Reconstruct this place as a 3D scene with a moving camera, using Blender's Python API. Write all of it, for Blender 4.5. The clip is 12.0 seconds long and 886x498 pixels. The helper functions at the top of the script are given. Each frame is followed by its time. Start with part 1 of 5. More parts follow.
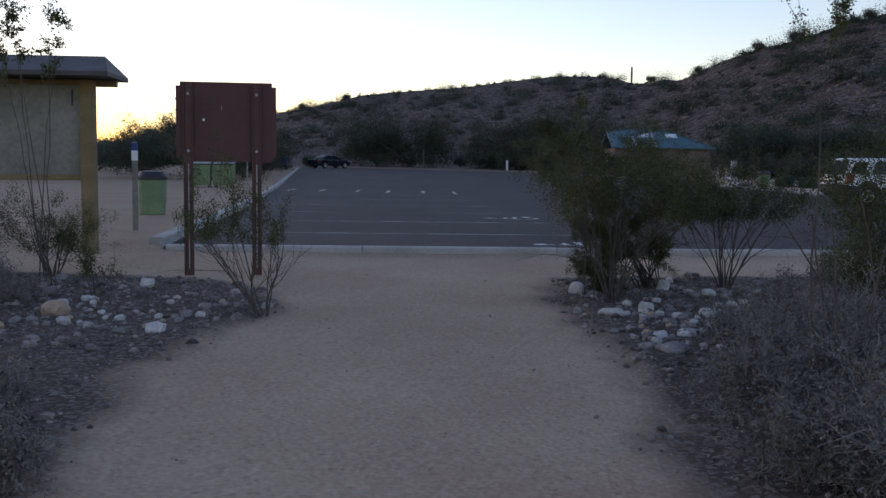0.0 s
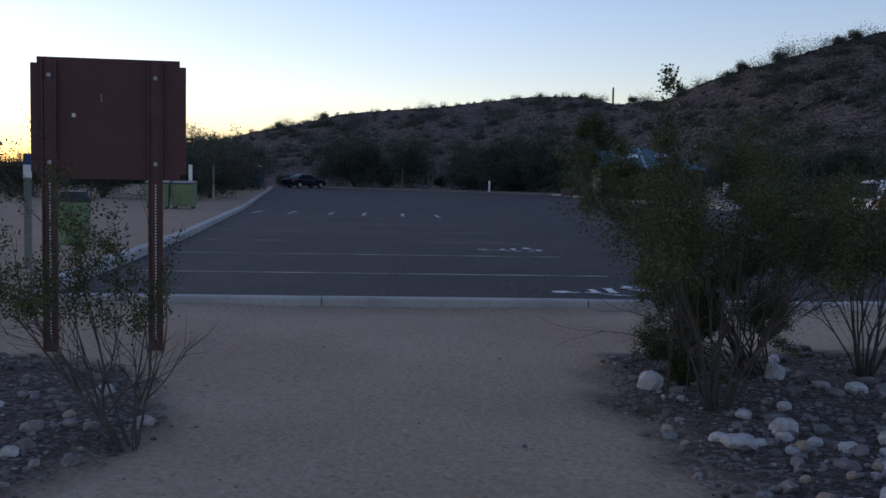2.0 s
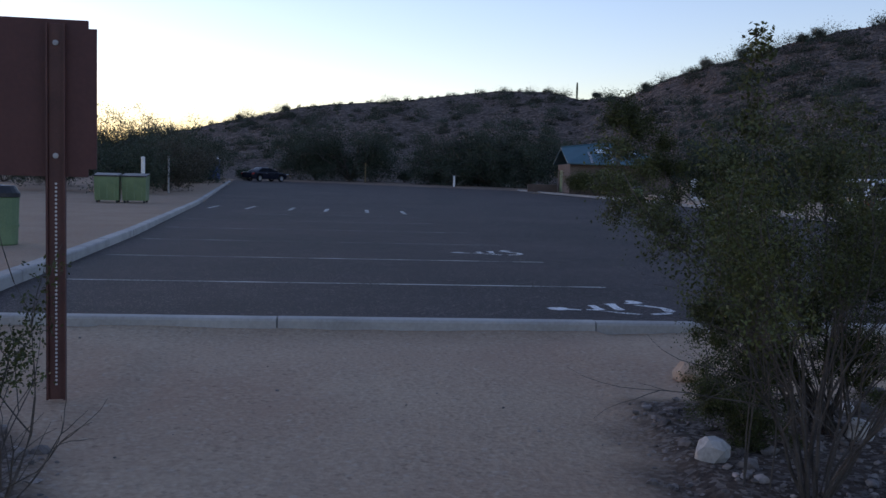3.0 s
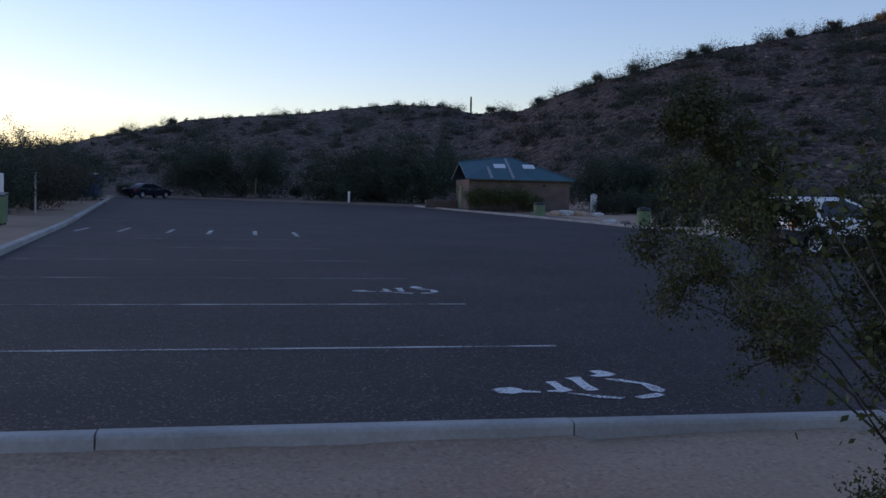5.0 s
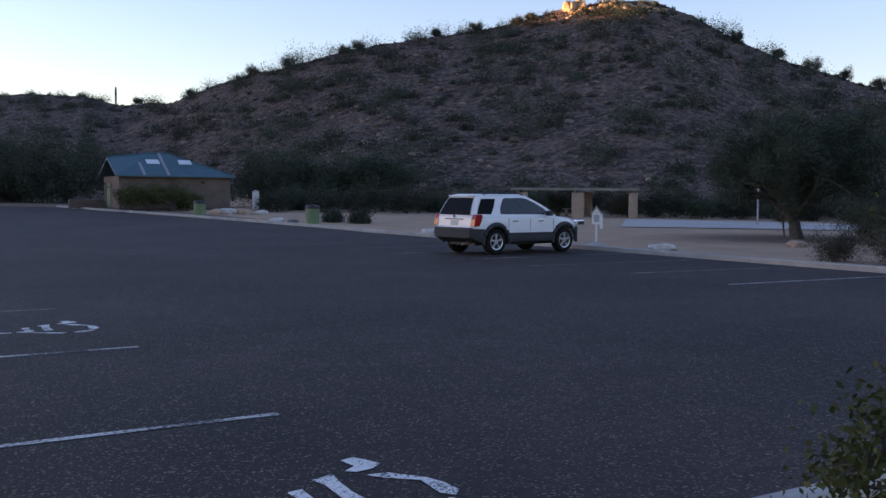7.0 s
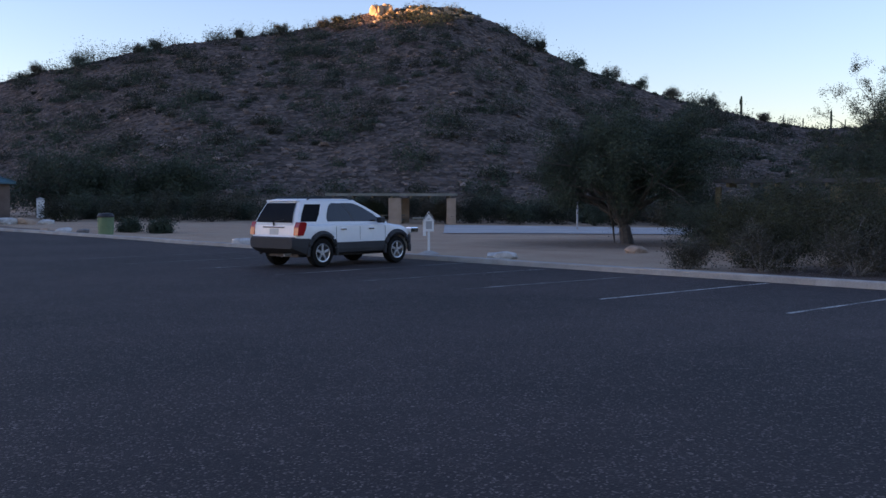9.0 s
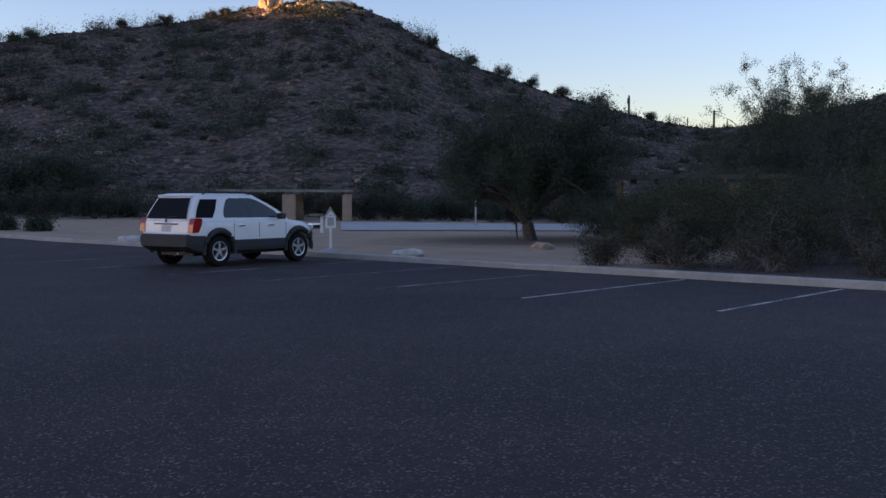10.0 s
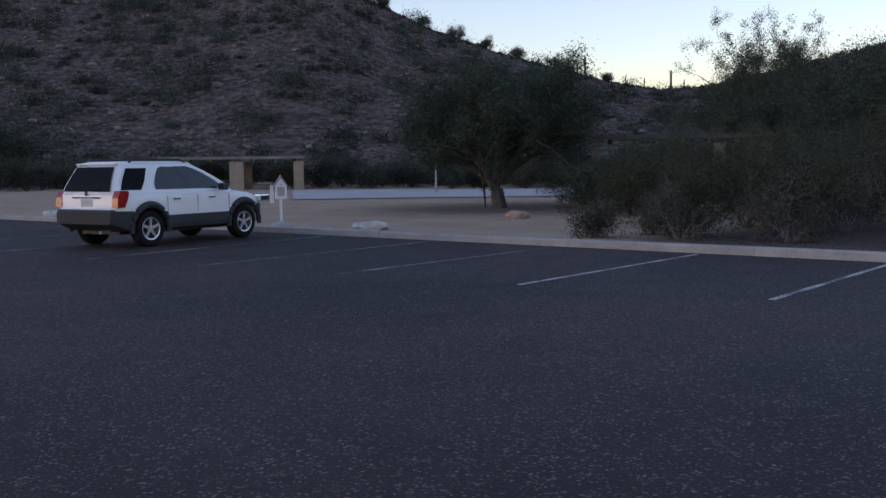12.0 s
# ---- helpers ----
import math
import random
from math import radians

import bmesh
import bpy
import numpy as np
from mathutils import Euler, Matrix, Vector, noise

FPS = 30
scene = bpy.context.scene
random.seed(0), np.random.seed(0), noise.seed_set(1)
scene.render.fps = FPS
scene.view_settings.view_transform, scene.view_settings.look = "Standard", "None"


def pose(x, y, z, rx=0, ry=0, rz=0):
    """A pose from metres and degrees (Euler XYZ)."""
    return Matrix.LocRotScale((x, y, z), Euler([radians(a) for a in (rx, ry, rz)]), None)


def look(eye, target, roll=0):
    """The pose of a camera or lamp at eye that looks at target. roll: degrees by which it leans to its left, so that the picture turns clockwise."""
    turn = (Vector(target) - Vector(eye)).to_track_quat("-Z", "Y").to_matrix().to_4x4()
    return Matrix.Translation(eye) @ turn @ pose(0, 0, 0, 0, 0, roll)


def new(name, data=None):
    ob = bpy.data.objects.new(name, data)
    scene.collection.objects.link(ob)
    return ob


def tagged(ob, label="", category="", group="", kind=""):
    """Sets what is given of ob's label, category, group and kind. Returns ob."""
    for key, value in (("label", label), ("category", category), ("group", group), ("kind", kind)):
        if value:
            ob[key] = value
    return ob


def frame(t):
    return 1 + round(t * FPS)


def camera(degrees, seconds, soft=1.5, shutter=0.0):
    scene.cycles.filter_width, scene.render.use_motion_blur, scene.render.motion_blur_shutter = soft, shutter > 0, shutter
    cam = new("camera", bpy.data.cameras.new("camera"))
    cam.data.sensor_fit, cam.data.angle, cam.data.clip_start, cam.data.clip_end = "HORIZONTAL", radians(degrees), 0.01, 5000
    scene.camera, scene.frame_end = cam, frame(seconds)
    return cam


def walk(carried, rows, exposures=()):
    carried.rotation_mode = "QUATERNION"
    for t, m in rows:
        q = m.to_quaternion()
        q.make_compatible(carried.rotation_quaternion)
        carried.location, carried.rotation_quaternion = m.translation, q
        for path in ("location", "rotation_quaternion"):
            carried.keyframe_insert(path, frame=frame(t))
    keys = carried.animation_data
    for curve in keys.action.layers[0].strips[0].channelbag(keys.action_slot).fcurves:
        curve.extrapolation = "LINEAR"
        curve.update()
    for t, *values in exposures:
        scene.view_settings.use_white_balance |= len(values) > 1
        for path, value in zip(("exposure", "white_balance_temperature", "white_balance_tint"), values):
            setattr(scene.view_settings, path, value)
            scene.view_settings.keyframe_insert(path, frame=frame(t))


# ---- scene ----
cam = camera(48.7, 12.0)
PATH = [
    (0, (1.078, -1.31, 1.335), (1.136, 0.682, 1.162), 0.7),
    (0.5, (1.144, -0.251, 1.296), (1.167, 1.745, 1.171), 1.4),
    (1, (1.078, 0.812, 1.305), (1.132, 2.808, 1.198), 1.5),
    (1.5, (1.053, 1.79, 1.343), (1.131, 3.785, 1.223), 1.3),
    (2, (1.06, 2.823, 1.333), (1.162, 4.816, 1.202), 1.0),
    (2.5, (1.044, 3.746, 1.365), (1.167, 5.737, 1.224), 0.8),
    (2.7, (0.973, 4.123, 1.364), (1.12, 6.112, 1.224), 1.0),
    (4.3, (0.994, 6.58, 1.485), (1.278, 8.553, 1.329), 1.8),
    (4.5, (1.023, 6.828, 1.501), (1.334, 8.798, 1.35), 1.4),
    (5, (1.154, 7.686, 1.526), (1.547, 9.644, 1.418), 1.2),
    (5.5, (1.206, 8.479, 1.567), (1.723, 10.409, 1.489), 1.8),
    (6, (1.284, 9.189, 1.632), (1.964, 11.068, 1.54), 1.6),
    (6.5, (1.414, 9.744, 1.649), (2.273, 11.547, 1.543), 1.0),
    (7, (1.508, 10.3, 1.691), (2.545, 12.007, 1.581), 0.4),
    (7.5, (1.84, 11.24, 1.625), (3.005, 12.863, 1.523), 0.1),
    (7.7, (1.965, 11.505, 1.612), (3.168, 13.1, 1.515), -0.2),
    (9.3, (3.035, 13.512, 1.638), (4.428, 14.943, 1.544), 0.2),
    (9.5, (3.121, 13.713, 1.609), (4.548, 15.11, 1.516), 0.2),
    (10, (3.312, 14.184, 1.584), (4.819, 15.495, 1.484), 0.1),
    (10.5, (3.685, 14.669, 1.601), (5.241, 15.92, 1.493), -0.1),
    (11, (4.224, 15.272, 1.593), (5.804, 16.492, 1.474), -0.4),
    (11.5, (4.792, 15.817, 1.586), (6.373, 17.033, 1.445), -0.7),
    (12, (5.404, 16.424, 1.58), (6.968, 17.659, 1.409), -0.7),
]
EXPOSURES = [(0, 2.1, 7150, 38), (0.5, 1.65, 6650, 38), (1.0, 1.4, 6400, 39), (1.5, 1.55, 6650, 39), (2.5, 1.75, 6500, 39), (4.5, 2.35, 6650, 39), (5, 1.6, 6200, 39), (5.5, 1.4, 5950, 39), (6, 1.5, 6450, 40), (6.5, 2.2, 6900, 41), (7.0, 2.2, 6700, 40), (7.5, 2.45, 7050, 41), (9.5, 1.98, 6200, 38), (10, 1.9, 6500, 39), (10.5, 1.95, 6700, 40), (11, 2.08, 6800, 40), (11.5, 1.94, 6850, 40), (12, 2.18, 7050, 40)]
walk(cam, [(t, look(eye, target, roll)) for t, eye, target, roll in PATH], EXPOSURES)

# ---- light ----
SUN_AZ, SUN_EL = -52.0, 3.0
world = bpy.data.worlds.new("world")
scene.world = world
world.use_nodes = True
wn = world.node_tree
sky = wn.nodes.new("ShaderNodeTexSky")
sky.sky_type, sky.sun_disc = "NISHITA", False
sky.sun_elevation, sky.sun_rotation = radians(2.5), radians(SUN_AZ)
sky.air_density, sky.dust_density, sky.ozone_density = 0.86, 0.3, 2.0
wn.links.new(sky.outputs[0], wn.nodes["Background"].inputs[0])
wn.nodes["Background"].inputs[1].default_value = 0.15
sun_dir = Vector((math.sin(radians(SUN_AZ)) * math.cos(radians(SUN_EL)), math.cos(radians(SUN_AZ)) * math.cos(radians(SUN_EL)), math.sin(radians(SUN_EL))))
sun = new("sun", bpy.data.lights.new("sun", "SUN"))
sun.data.energy, sun.data.angle, sun.data.color = 5.0, radians(0.15), (1.0, 0.56, 0.19)
sun.matrix_world = look(sun_dir * 100, (0, 0, 0))


# ---- materials ----
def mat(name, a, b, scale=4.0, fine=60.0, rough=0.85, metal=0.0, bump=0.3, depth=0.02, split=(0.35, 0.65), spot=None, random_tint=0.0, island=0.0, fine_mix=0.35):
    """Two colours mixed by a broad and a fine noise, with relief of the fine one."""
    m = bpy.data.materials.new(name)
    m.use_nodes = True
    nt = m.node_tree
    N, L = nt.nodes, nt.links
    bsdf = N["Principled BSDF"]
    bsdf.inputs["Roughness"].default_value, bsdf.inputs["Metallic"].default_value = rough, metal
    tc = N.new("ShaderNodeTexCoord")
    geo = N.new("ShaderNodeNewGeometry")
    def noise_at(s, detail):
        n = N.new("ShaderNodeTexNoise")
        n.inputs["Scale"].default_value, n.inputs["Detail"].default_value = s, detail
        L.new(geo.outputs["Position"] if spot == "world" else tc.outputs["Object"], n.inputs["Vector"])
        return n
    n1, n2 = noise_at(scale, 5), noise_at(fine, 4)
    mixer = N.new("ShaderNodeMix")
    mixer.data_type = "FLOAT"
    mixer.inputs[0].default_value = fine_mix
    L.new(n1.outputs["Fac"], mixer.inputs[2])
    L.new(n2.outputs["Fac"], mixer.inputs[3])
    ramp = N.new("ShaderNodeValToRGB")
    ramp.color_ramp.elements[0].position, ramp.color_ramp.elements[1].position = split
    ramp.color_ramp.elements[0].color, ramp.color_ramp.elements[1].color = (*a, 1), (*b, 1)
    L.new(mixer.outputs[0], ramp.inputs[0])
    colour = ramp.outputs[0]
    if random_tint or island:
        hsv = N.new("ShaderNodeHueSaturation")
        mr = N.new("ShaderNodeMapRange")
        amount = random_tint or island
        mr.inputs[3].default_value, mr.inputs[4].default_value = 1 - amount, 1 + amount
        if random_tint:
            L.new(N.new("ShaderNodeObjectInfo").outputs["Random"], mr.inputs[0])
        else:
            L.new(geo.outputs["Random Per Island"], mr.inputs[0])
        L.new(mr.outputs[0], hsv.inputs["Value"])
        L.new(colour, hsv.inputs["Color"])
        colour = hsv.outputs[0]
    L.new(colour, bsdf.inputs["Base Color"])
    if bump:
        bp = N.new("ShaderNodeBump")
        bp.inputs["Strength"].default_value, bp.inputs["Distance"].default_value = bump, depth
        L.new(mixer.outputs[0] if fine_mix > 0.3 else n2.outputs["Fac"], bp.inputs["Height"])
        L.new(bp.outputs[0], bsdf.inputs["Normal"])
    return m


def leaf_mat(name, a, b, island=0.35):
    m = mat(name, a, b, 1.5, 8, 0.6, 0, 0, island=island)
    m.node_tree.nodes["Principled BSDF"].inputs["Specular IOR Level"].default_value = 0.25
    return m


M_CONCRETE = mat("kerb_concrete", (0.29, 0.275, 0.255), (0.44, 0.42, 0.39), 1.5, 30, 0.9, bump=0.3, depth=0.01, random_tint=0.12, spot="world")
M_PATH = mat("pale_concrete", (0.34, 0.325, 0.31), (0.46, 0.44, 0.425), 0.4, 14, 0.9, bump=0.1, spot="world")
M_PAINT = mat("worn_road_paint", (0.045, 0.043, 0.043), (0.62, 0.61, 0.58), 1.2, 30, 0.8, bump=0.2, split=(0.42, 0.58), spot="world", fine_mix=0.5)
M_PAINT_THIN = mat("thin_road_paint", (0.035, 0.032, 0.032), (0.55, 0.54, 0.52), 1.2, 30, 0.85, bump=0.2, split=(0.47, 0.64), spot="world", fine_mix=0.5)
M_ROCK_W = mat("white_quartz_rock", (0.36, 0.33, 0.30), (0.64, 0.61, 0.58), 5, 40, 0.8, bump=0.4, random_tint=0.1)
M_ROCK_T = mat("tan_rock", (0.34, 0.22, 0.15), (0.50, 0.36, 0.26), 4, 40, 0.9, bump=0.4)
M_ROCK_G = mat("grey_rock", (0.14, 0.125, 0.12), (0.30, 0.27, 0.25), 4, 40, 0.9, bump=0.4)
M_GRAVEL = mat("gravel_stone", (0.075, 0.055, 0.047), (0.31, 0.265, 0.24), 3, 30, 0.9, bump=0.3, island=0.55, spot="world")
M_HILLROCK = mat("hill_stone", (0.085, 0.064, 0.055), (0.26, 0.195, 0.165), 0.4, 6, 0.95, bump=0.4, island=0.4, spot="world")
# paler than the hill stone: part of the summit's sunlight is in this colour
M_CRAG_LIT = mat("sunlit_crag_rock", (0.28, 0.20, 0.12), (0.50, 0.38, 0.25), 0.6, 5, 0.95, bump=0.6, depth=0.15, spot="world")
M_BARK = mat("dark_bark", (0.05, 0.042, 0.036), (0.12, 0.10, 0.085), 8, 60, 0.95, bump=0.6)
M_TWIG = mat("grey_twig", (0.15, 0.135, 0.125), (0.27, 0.245, 0.225), 8, 60, 0.95, bump=0.3)
M_CREOSOTE = leaf_mat("creosote_leaf", (0.034, 0.042, 0.013), (0.092, 0.102, 0.029))
M_MESQUITE = leaf_mat("mesquite_leaf", (0.026, 0.040, 0.026), (0.056, 0.078, 0.050))
M_PALO = leaf_mat("palo_verde_leaf", (0.038, 0.048, 0.024), (0.085, 0.092, 0.048))
M_DRYLEAF = leaf_mat("dry_leaf", (0.10, 0.09, 0.08), (0.19, 0.17, 0.145))
M_SAGE = leaf_mat("grey_green_leaf", (0.045, 0.044, 0.030), (0.095, 0.086, 0.060))
M_HILLBUSH = leaf_mat("hill_bush_leaf", (0.016, 0.021, 0.013), (0.042, 0.048, 0.028))
M_OLIVE = leaf_mat("dark_olive_leaf", (0.020, 0.024, 0.010), (0.054, 0.056, 0.021))
M_SIGN = mat("brown_painted_plywood", (0.068, 0.020, 0.020), (0.098, 0.031, 0.028), 2, 40, 0.6, bump=0.1)
M_POST = mat("brown_steel_post", (0.065, 0.022, 0.020), (0.11, 0.038, 0.032), 5, 60, 0.55, bump=0.15)
M_HOLE = mat("pale_hole", (0.5, 0.5, 0.5), (0.6, 0.6, 0.6), 5, 60, 0.6, bump=0)
M_KPANEL = mat("weathered_board", (0.13, 0.13, 0.105), (0.27, 0.265, 0.23), 1.3, 18, 0.8, bump=0.2)
M_KWOOD = mat("brown_timber", (0.16, 0.115, 0.055), (0.26, 0.19, 0.10), 3, 40, 0.85, bump=0.4)
M_KROOF = mat("dark_roof_metal", (0.045, 0.04, 0.038), (0.09, 0.08, 0.075), 3, 40, 0.6, bump=0.1)
M_GREEN = mat("green_painted_steel", (0.10, 0.17, 0.085), (0.16, 0.24, 0.12), 2, 30, 0.5, bump=0.1)
M_BLACK = mat("black_plastic", (0.012, 0.012, 0.014), (0.025, 0.025, 0.028), 4, 60, 0.5, bump=0.05)
M_BLUE = mat("blue_plastic", (0.012, 0.04, 0.15), (0.02, 0.06, 0.21), 2, 30, 0.5, bump=0.05)
M_WHITE = mat("white_paint", (0.66, 0.65, 0.63), (0.80, 0.79, 0.77), 2, 30, 0.6, bump=0.05)
M_STUCCO = mat("brown_block_wall", (0.12, 0.085, 0.07), (0.18, 0.13, 0.11), 1, 14, 0.9, bump=0.4)
M_TEAL = mat("teal_roof_metal", (0.028, 0.090, 0.115), (0.045, 0.130, 0.160), 1, 16, 0.45, bump=0.1)
M_SKYLIGHT = mat("skylight_panel", (0.55, 0.62, 0.66), (0.68, 0.74, 0.78), 1, 16, 0.4, bump=0.05)
M_RAMADA = mat("tan_block_column", (0.30, 0.22, 0.16), (0.40, 0.30, 0.23), 2, 20, 0.9, bump=0.4)
M_SAGUARO = mat("saguaro_skin", (0.05, 0.065, 0.035), (0.09, 0.11, 0.06), 3, 30, 0.8, bump=0.4)
M_GALV = mat("galvanised_steel", (0.30, 0.30, 0.31), (0.42, 0.42, 0.43), 4, 50, 0.5, 0.6, bump=0.1)
M_CARWHITE = mat("white_car_paint", (0.74, 0.75, 0.76), (0.80, 0.81, 0.82), 1, 8, 0.22, bump=0)
M_CARDARK = mat("dark_car_paint", (0.008, 0.010, 0.018), (0.014, 0.017, 0.028), 1, 8, 0.2, bump=0)
M_CARDARK.node_tree.nodes["Principled BSDF"].inputs["Specular IOR Level"].default_value = 0.25
M_CLAD = mat("grey_cladding", (0.022, 0.023, 0.026), (0.034, 0.036, 0.040), 2, 50, 0.7, bump=0.1)
M_TYRE = mat("tyre_rubber", (0.008, 0.008, 0.008), (0.018, 0.017, 0.016), 6, 60, 0.9, bump=0.3)
M_TYRE.node_tree.nodes["Principled BSDF"].inputs["Specular IOR Level"].default_value = 0.15
M_RIM = mat("alloy_rim", (0.55, 0.55, 0.56), (0.66, 0.66, 0.67), 5, 40, 0.3, 0.85, bump=0)
M_TAIL = mat("red_lens", (0.30, 0.012, 0.012), (0.40, 0.02, 0.02), 3, 30, 0.15, bump=0)
M_CHROME = mat("chrome_trim", (0.7, 0.7, 0.7), (0.8, 0.8, 0.8), 3, 30, 0.12, 1.0, bump=0)
M_GLASS = mat("tinted_glass", (0.010, 0.012, 0.015), (0.016, 0.018, 0.022), 1, 8, 0.05, bump=0)
M_GLASS.node_tree.nodes["Principled BSDF"].inputs["Specular IOR Level"].default_value = 0.45
M_PRIVACY = mat("privacy_glass", (0.006, 0.007, 0.009), (0.010, 0.011, 0.013), 1, 8, 0.08, bump=0)
M_PRIVACY.node_tree.nodes["Principled BSDF"].inputs["Specular IOR Level"].default_value = 0.04
M_PLATE = mat("number_plate", (0.42, 0.46, 0.46), (0.52, 0.56, 0.55), 20, 60, 0.5, bump=0)


def asphalt_mat():
    """Worn chip-sealed asphalt: dark binder, paler stone chips, broad patches and streaks."""
    m = bpy.data.materials.new("asphalt")
    m.use_nodes = True
    N, L = m.node_tree.nodes, m.node_tree.links
    bsdf = N["Principled BSDF"]
    bsdf.inputs["Roughness"].default_value = 0.75
    bsdf.inputs["Specular IOR Level"].default_value = 0.3
    geo = N.new("ShaderNodeNewGeometry")
    def tex(kind, s, d=4):
        n = N.new(kind)
        n.inputs["Scale"].default_value = s
        if kind == "ShaderNodeTexNoise":
            n.inputs["Detail"].default_value = d
        L.new(geo.outputs["Position"], n.inputs["Vector"])
        return n
    def ramp(fac, p0, c0, p1, c1):
        r = N.new("ShaderNodeValToRGB")
        e = r.color_ramp.elements
        e[0].position, e[1].position, e[0].color, e[1].color = p0, p1, (*c0, 1), (*c1, 1)
        L.new(fac, r.inputs[0])
        return r.outputs[0]
    def mixc(fac, a, b, mode="MIX"):
        x = N.new("ShaderNodeMix")
        x.data_type, x.blend_type = "RGBA", mode
        if isinstance(fac, float):
            x.inputs[0].default_value = fac
        else:
            L.new(fac, x.inputs[0])
        L.new(a, x.inputs[6])
        L.new(b, x.inputs[7])
        return x.outputs[2]
    chips = tex("ShaderNodeTexVoronoi", 62)
    sep = N.new("ShaderNodeSeparateColor")
    L.new(chips.outputs["Color"], sep.inputs[0])
    base = ramp(tex("ShaderNodeTexNoise", 0.22, 6).outputs["Fac"], 0.36, (0.0172, 0.0112, 0.0112), 0.66, (0.066, 0.045, 0.042))
    stone = ramp(sep.outputs[0], 0.85, (0.0240, 0.0158, 0.0150), 0.98, (0.36, 0.275, 0.235))
    c = mixc(ramp(tex("ShaderNodeTexNoise", 7, 5).outputs["Fac"], 0.35, (0.25, 0.25, 0.25), 0.65, (0.75, 0.75, 0.75)), base, stone)
    c = mixc(0.75, c, ramp(tex("ShaderNodeTexNoise", 1.3, 6).outputs["Fac"], 0.3, (0.62, 0.60, 0.61), 0.7, (1, 1, 1)), "MULTIPLY")
    L.new(c, bsdf.inputs["Base Color"])
    bp = N.new("ShaderNodeBump")
    bp.inputs["Strength"].default_value, bp.inputs["Distance"].default_value, bp.invert = 0.65, 0.012, True
    L.new(chips.outputs["Distance"], bp.inputs["Height"])
    L.new(bp.outputs[0], bsdf.inputs["Normal"])
    return m


M_ASPHALT = asphalt_mat()


def ground_mat():
    """Bare pinkish dirt on the trail, stonier brown soil off it, rock-strewn soil on the slopes."""
    m = bpy.data.materials.new("desert_ground")
    m.use_nodes = True
    N, L = m.node_tree.nodes, m.node_tree.links
    bsdf = N["Principled BSDF"]
    bsdf.inputs["Roughness"].default_value = 0.97
    bsdf.inputs["Specular IOR Level"].default_value = 0.15
    geo = N.new("ShaderNodeNewGeometry")
    def noise_at(s, d=5):
        n = N.new("ShaderNodeTexNoise")
        n.inputs["Scale"].default_value, n.inputs["Detail"].default_value = s, d
        L.new(geo.outputs["Position"], n.inputs["Vector"])
        return n.outputs["Fac"]
    def ramp(fac, p0, c0, p1, c1):
        r = N.new("ShaderNodeValToRGB")
        e = r.color_ramp.elements
        e[0].position, e[1].position, e[0].color, e[1].color = p0, p1, (*c0, 1), (*c1, 1)
        L.new(fac, r.inputs[0])
        return r.outputs[0]
    def mixc(fac, a, b):
        x = N.new("ShaderNodeMix")
        x.data_type = "RGBA"
        L.new(fac, x.inputs[0])
        L.new(a, x.inputs[6])
        L.new(b, x.inputs[7])
        return x.outputs[2]
    att = N.new("ShaderNodeVertexColor")
    att.layer_name = "cover"
    sep = N.new("ShaderNodeSeparateColor")
    L.new(att.outputs[0], sep.inputs[0])
    fine, mid, broad, grit = noise_at(28), noise_at(4), noise_at(0.5), noise_at(90, 3)
    peb = N.new("ShaderNodeTexVoronoi")
    peb.inputs["Scale"].default_value = 34
    L.new(geo.outputs["Position"], peb.inputs["Vector"])
    sepp = N.new("ShaderNodeSeparateColor")
    L.new(peb.outputs["Color"], sepp.inputs[0])
    dirt = mixc(mid, ramp(broad, 0.35, (0.385, 0.245, 0.168), 0.65, (0.49, 0.36, 0.25)), ramp(fine, 0.35, (0.32, 0.21, 0.145), 0.7, (0.55, 0.41, 0.29)))
    dirt = mixc(ramp(sepp.outputs[0], 0.80, (0, 0, 0), 0.95, (0.4, 0.4, 0.4)), dirt, ramp(sepp.outputs[1], 0.2, (0.16, 0.11, 0.08), 0.9, (0.52, 0.43, 0.34)))
    bed = mixc(mid, ramp(fine, 0.35, (0.062, 0.040, 0.030), 0.65, (0.135, 0.094, 0.072)), ramp(sepp.outputs[0], 0.45, (0.062, 0.046, 0.038), 1.0, (0.30, 0.26, 0.23)))
    vor = N.new("ShaderNodeTexVoronoi")
    vor.inputs["Scale"].default_value = 1.7
    L.new(geo.outputs["Position"], vor.inputs["Vector"])
    sepv = N.new("ShaderNodeSeparateColor")
    L.new(vor.outputs["Color"], sepv.inputs[0])
    hill = mixc(noise_at(1.7), ramp(sepv.outputs[0], 0.2, (0.046, 0.035, 0.030), 0.9, (0.27, 0.20, 0.172)), ramp(noise_at(0.35), 0.35, (0.056, 0.047, 0.038), 0.65, (0.135, 0.103, 0.086)))
    c = mixc(sep.outputs[0], bed, dirt)
    c = mixc(sep.outputs[1], c, hill)
    L.new(c, bsdf.inputs["Base Color"])
    bp = N.new("ShaderNodeBump")
    bp.inputs["Strength"].default_value, bp.inputs["Distance"].default_value = 0.7, 0.03
    L.new(fine, bp.inputs["Height"])
    bp2 = N.new("ShaderNodeBump")
    bp2.inputs["Distance"].default_value = 0.6
    L.new(sep.outputs[1], bp2.inputs["Strength"])
    L.new(vor.outputs["Distance"], bp2.inputs["Height"])
    L.new(bp.outputs[0], bp2.inputs["Normal"])
    L.new(bp2.outputs[0], bsdf.inputs["Normal"])
    return m


M_GROUND = ground_mat()


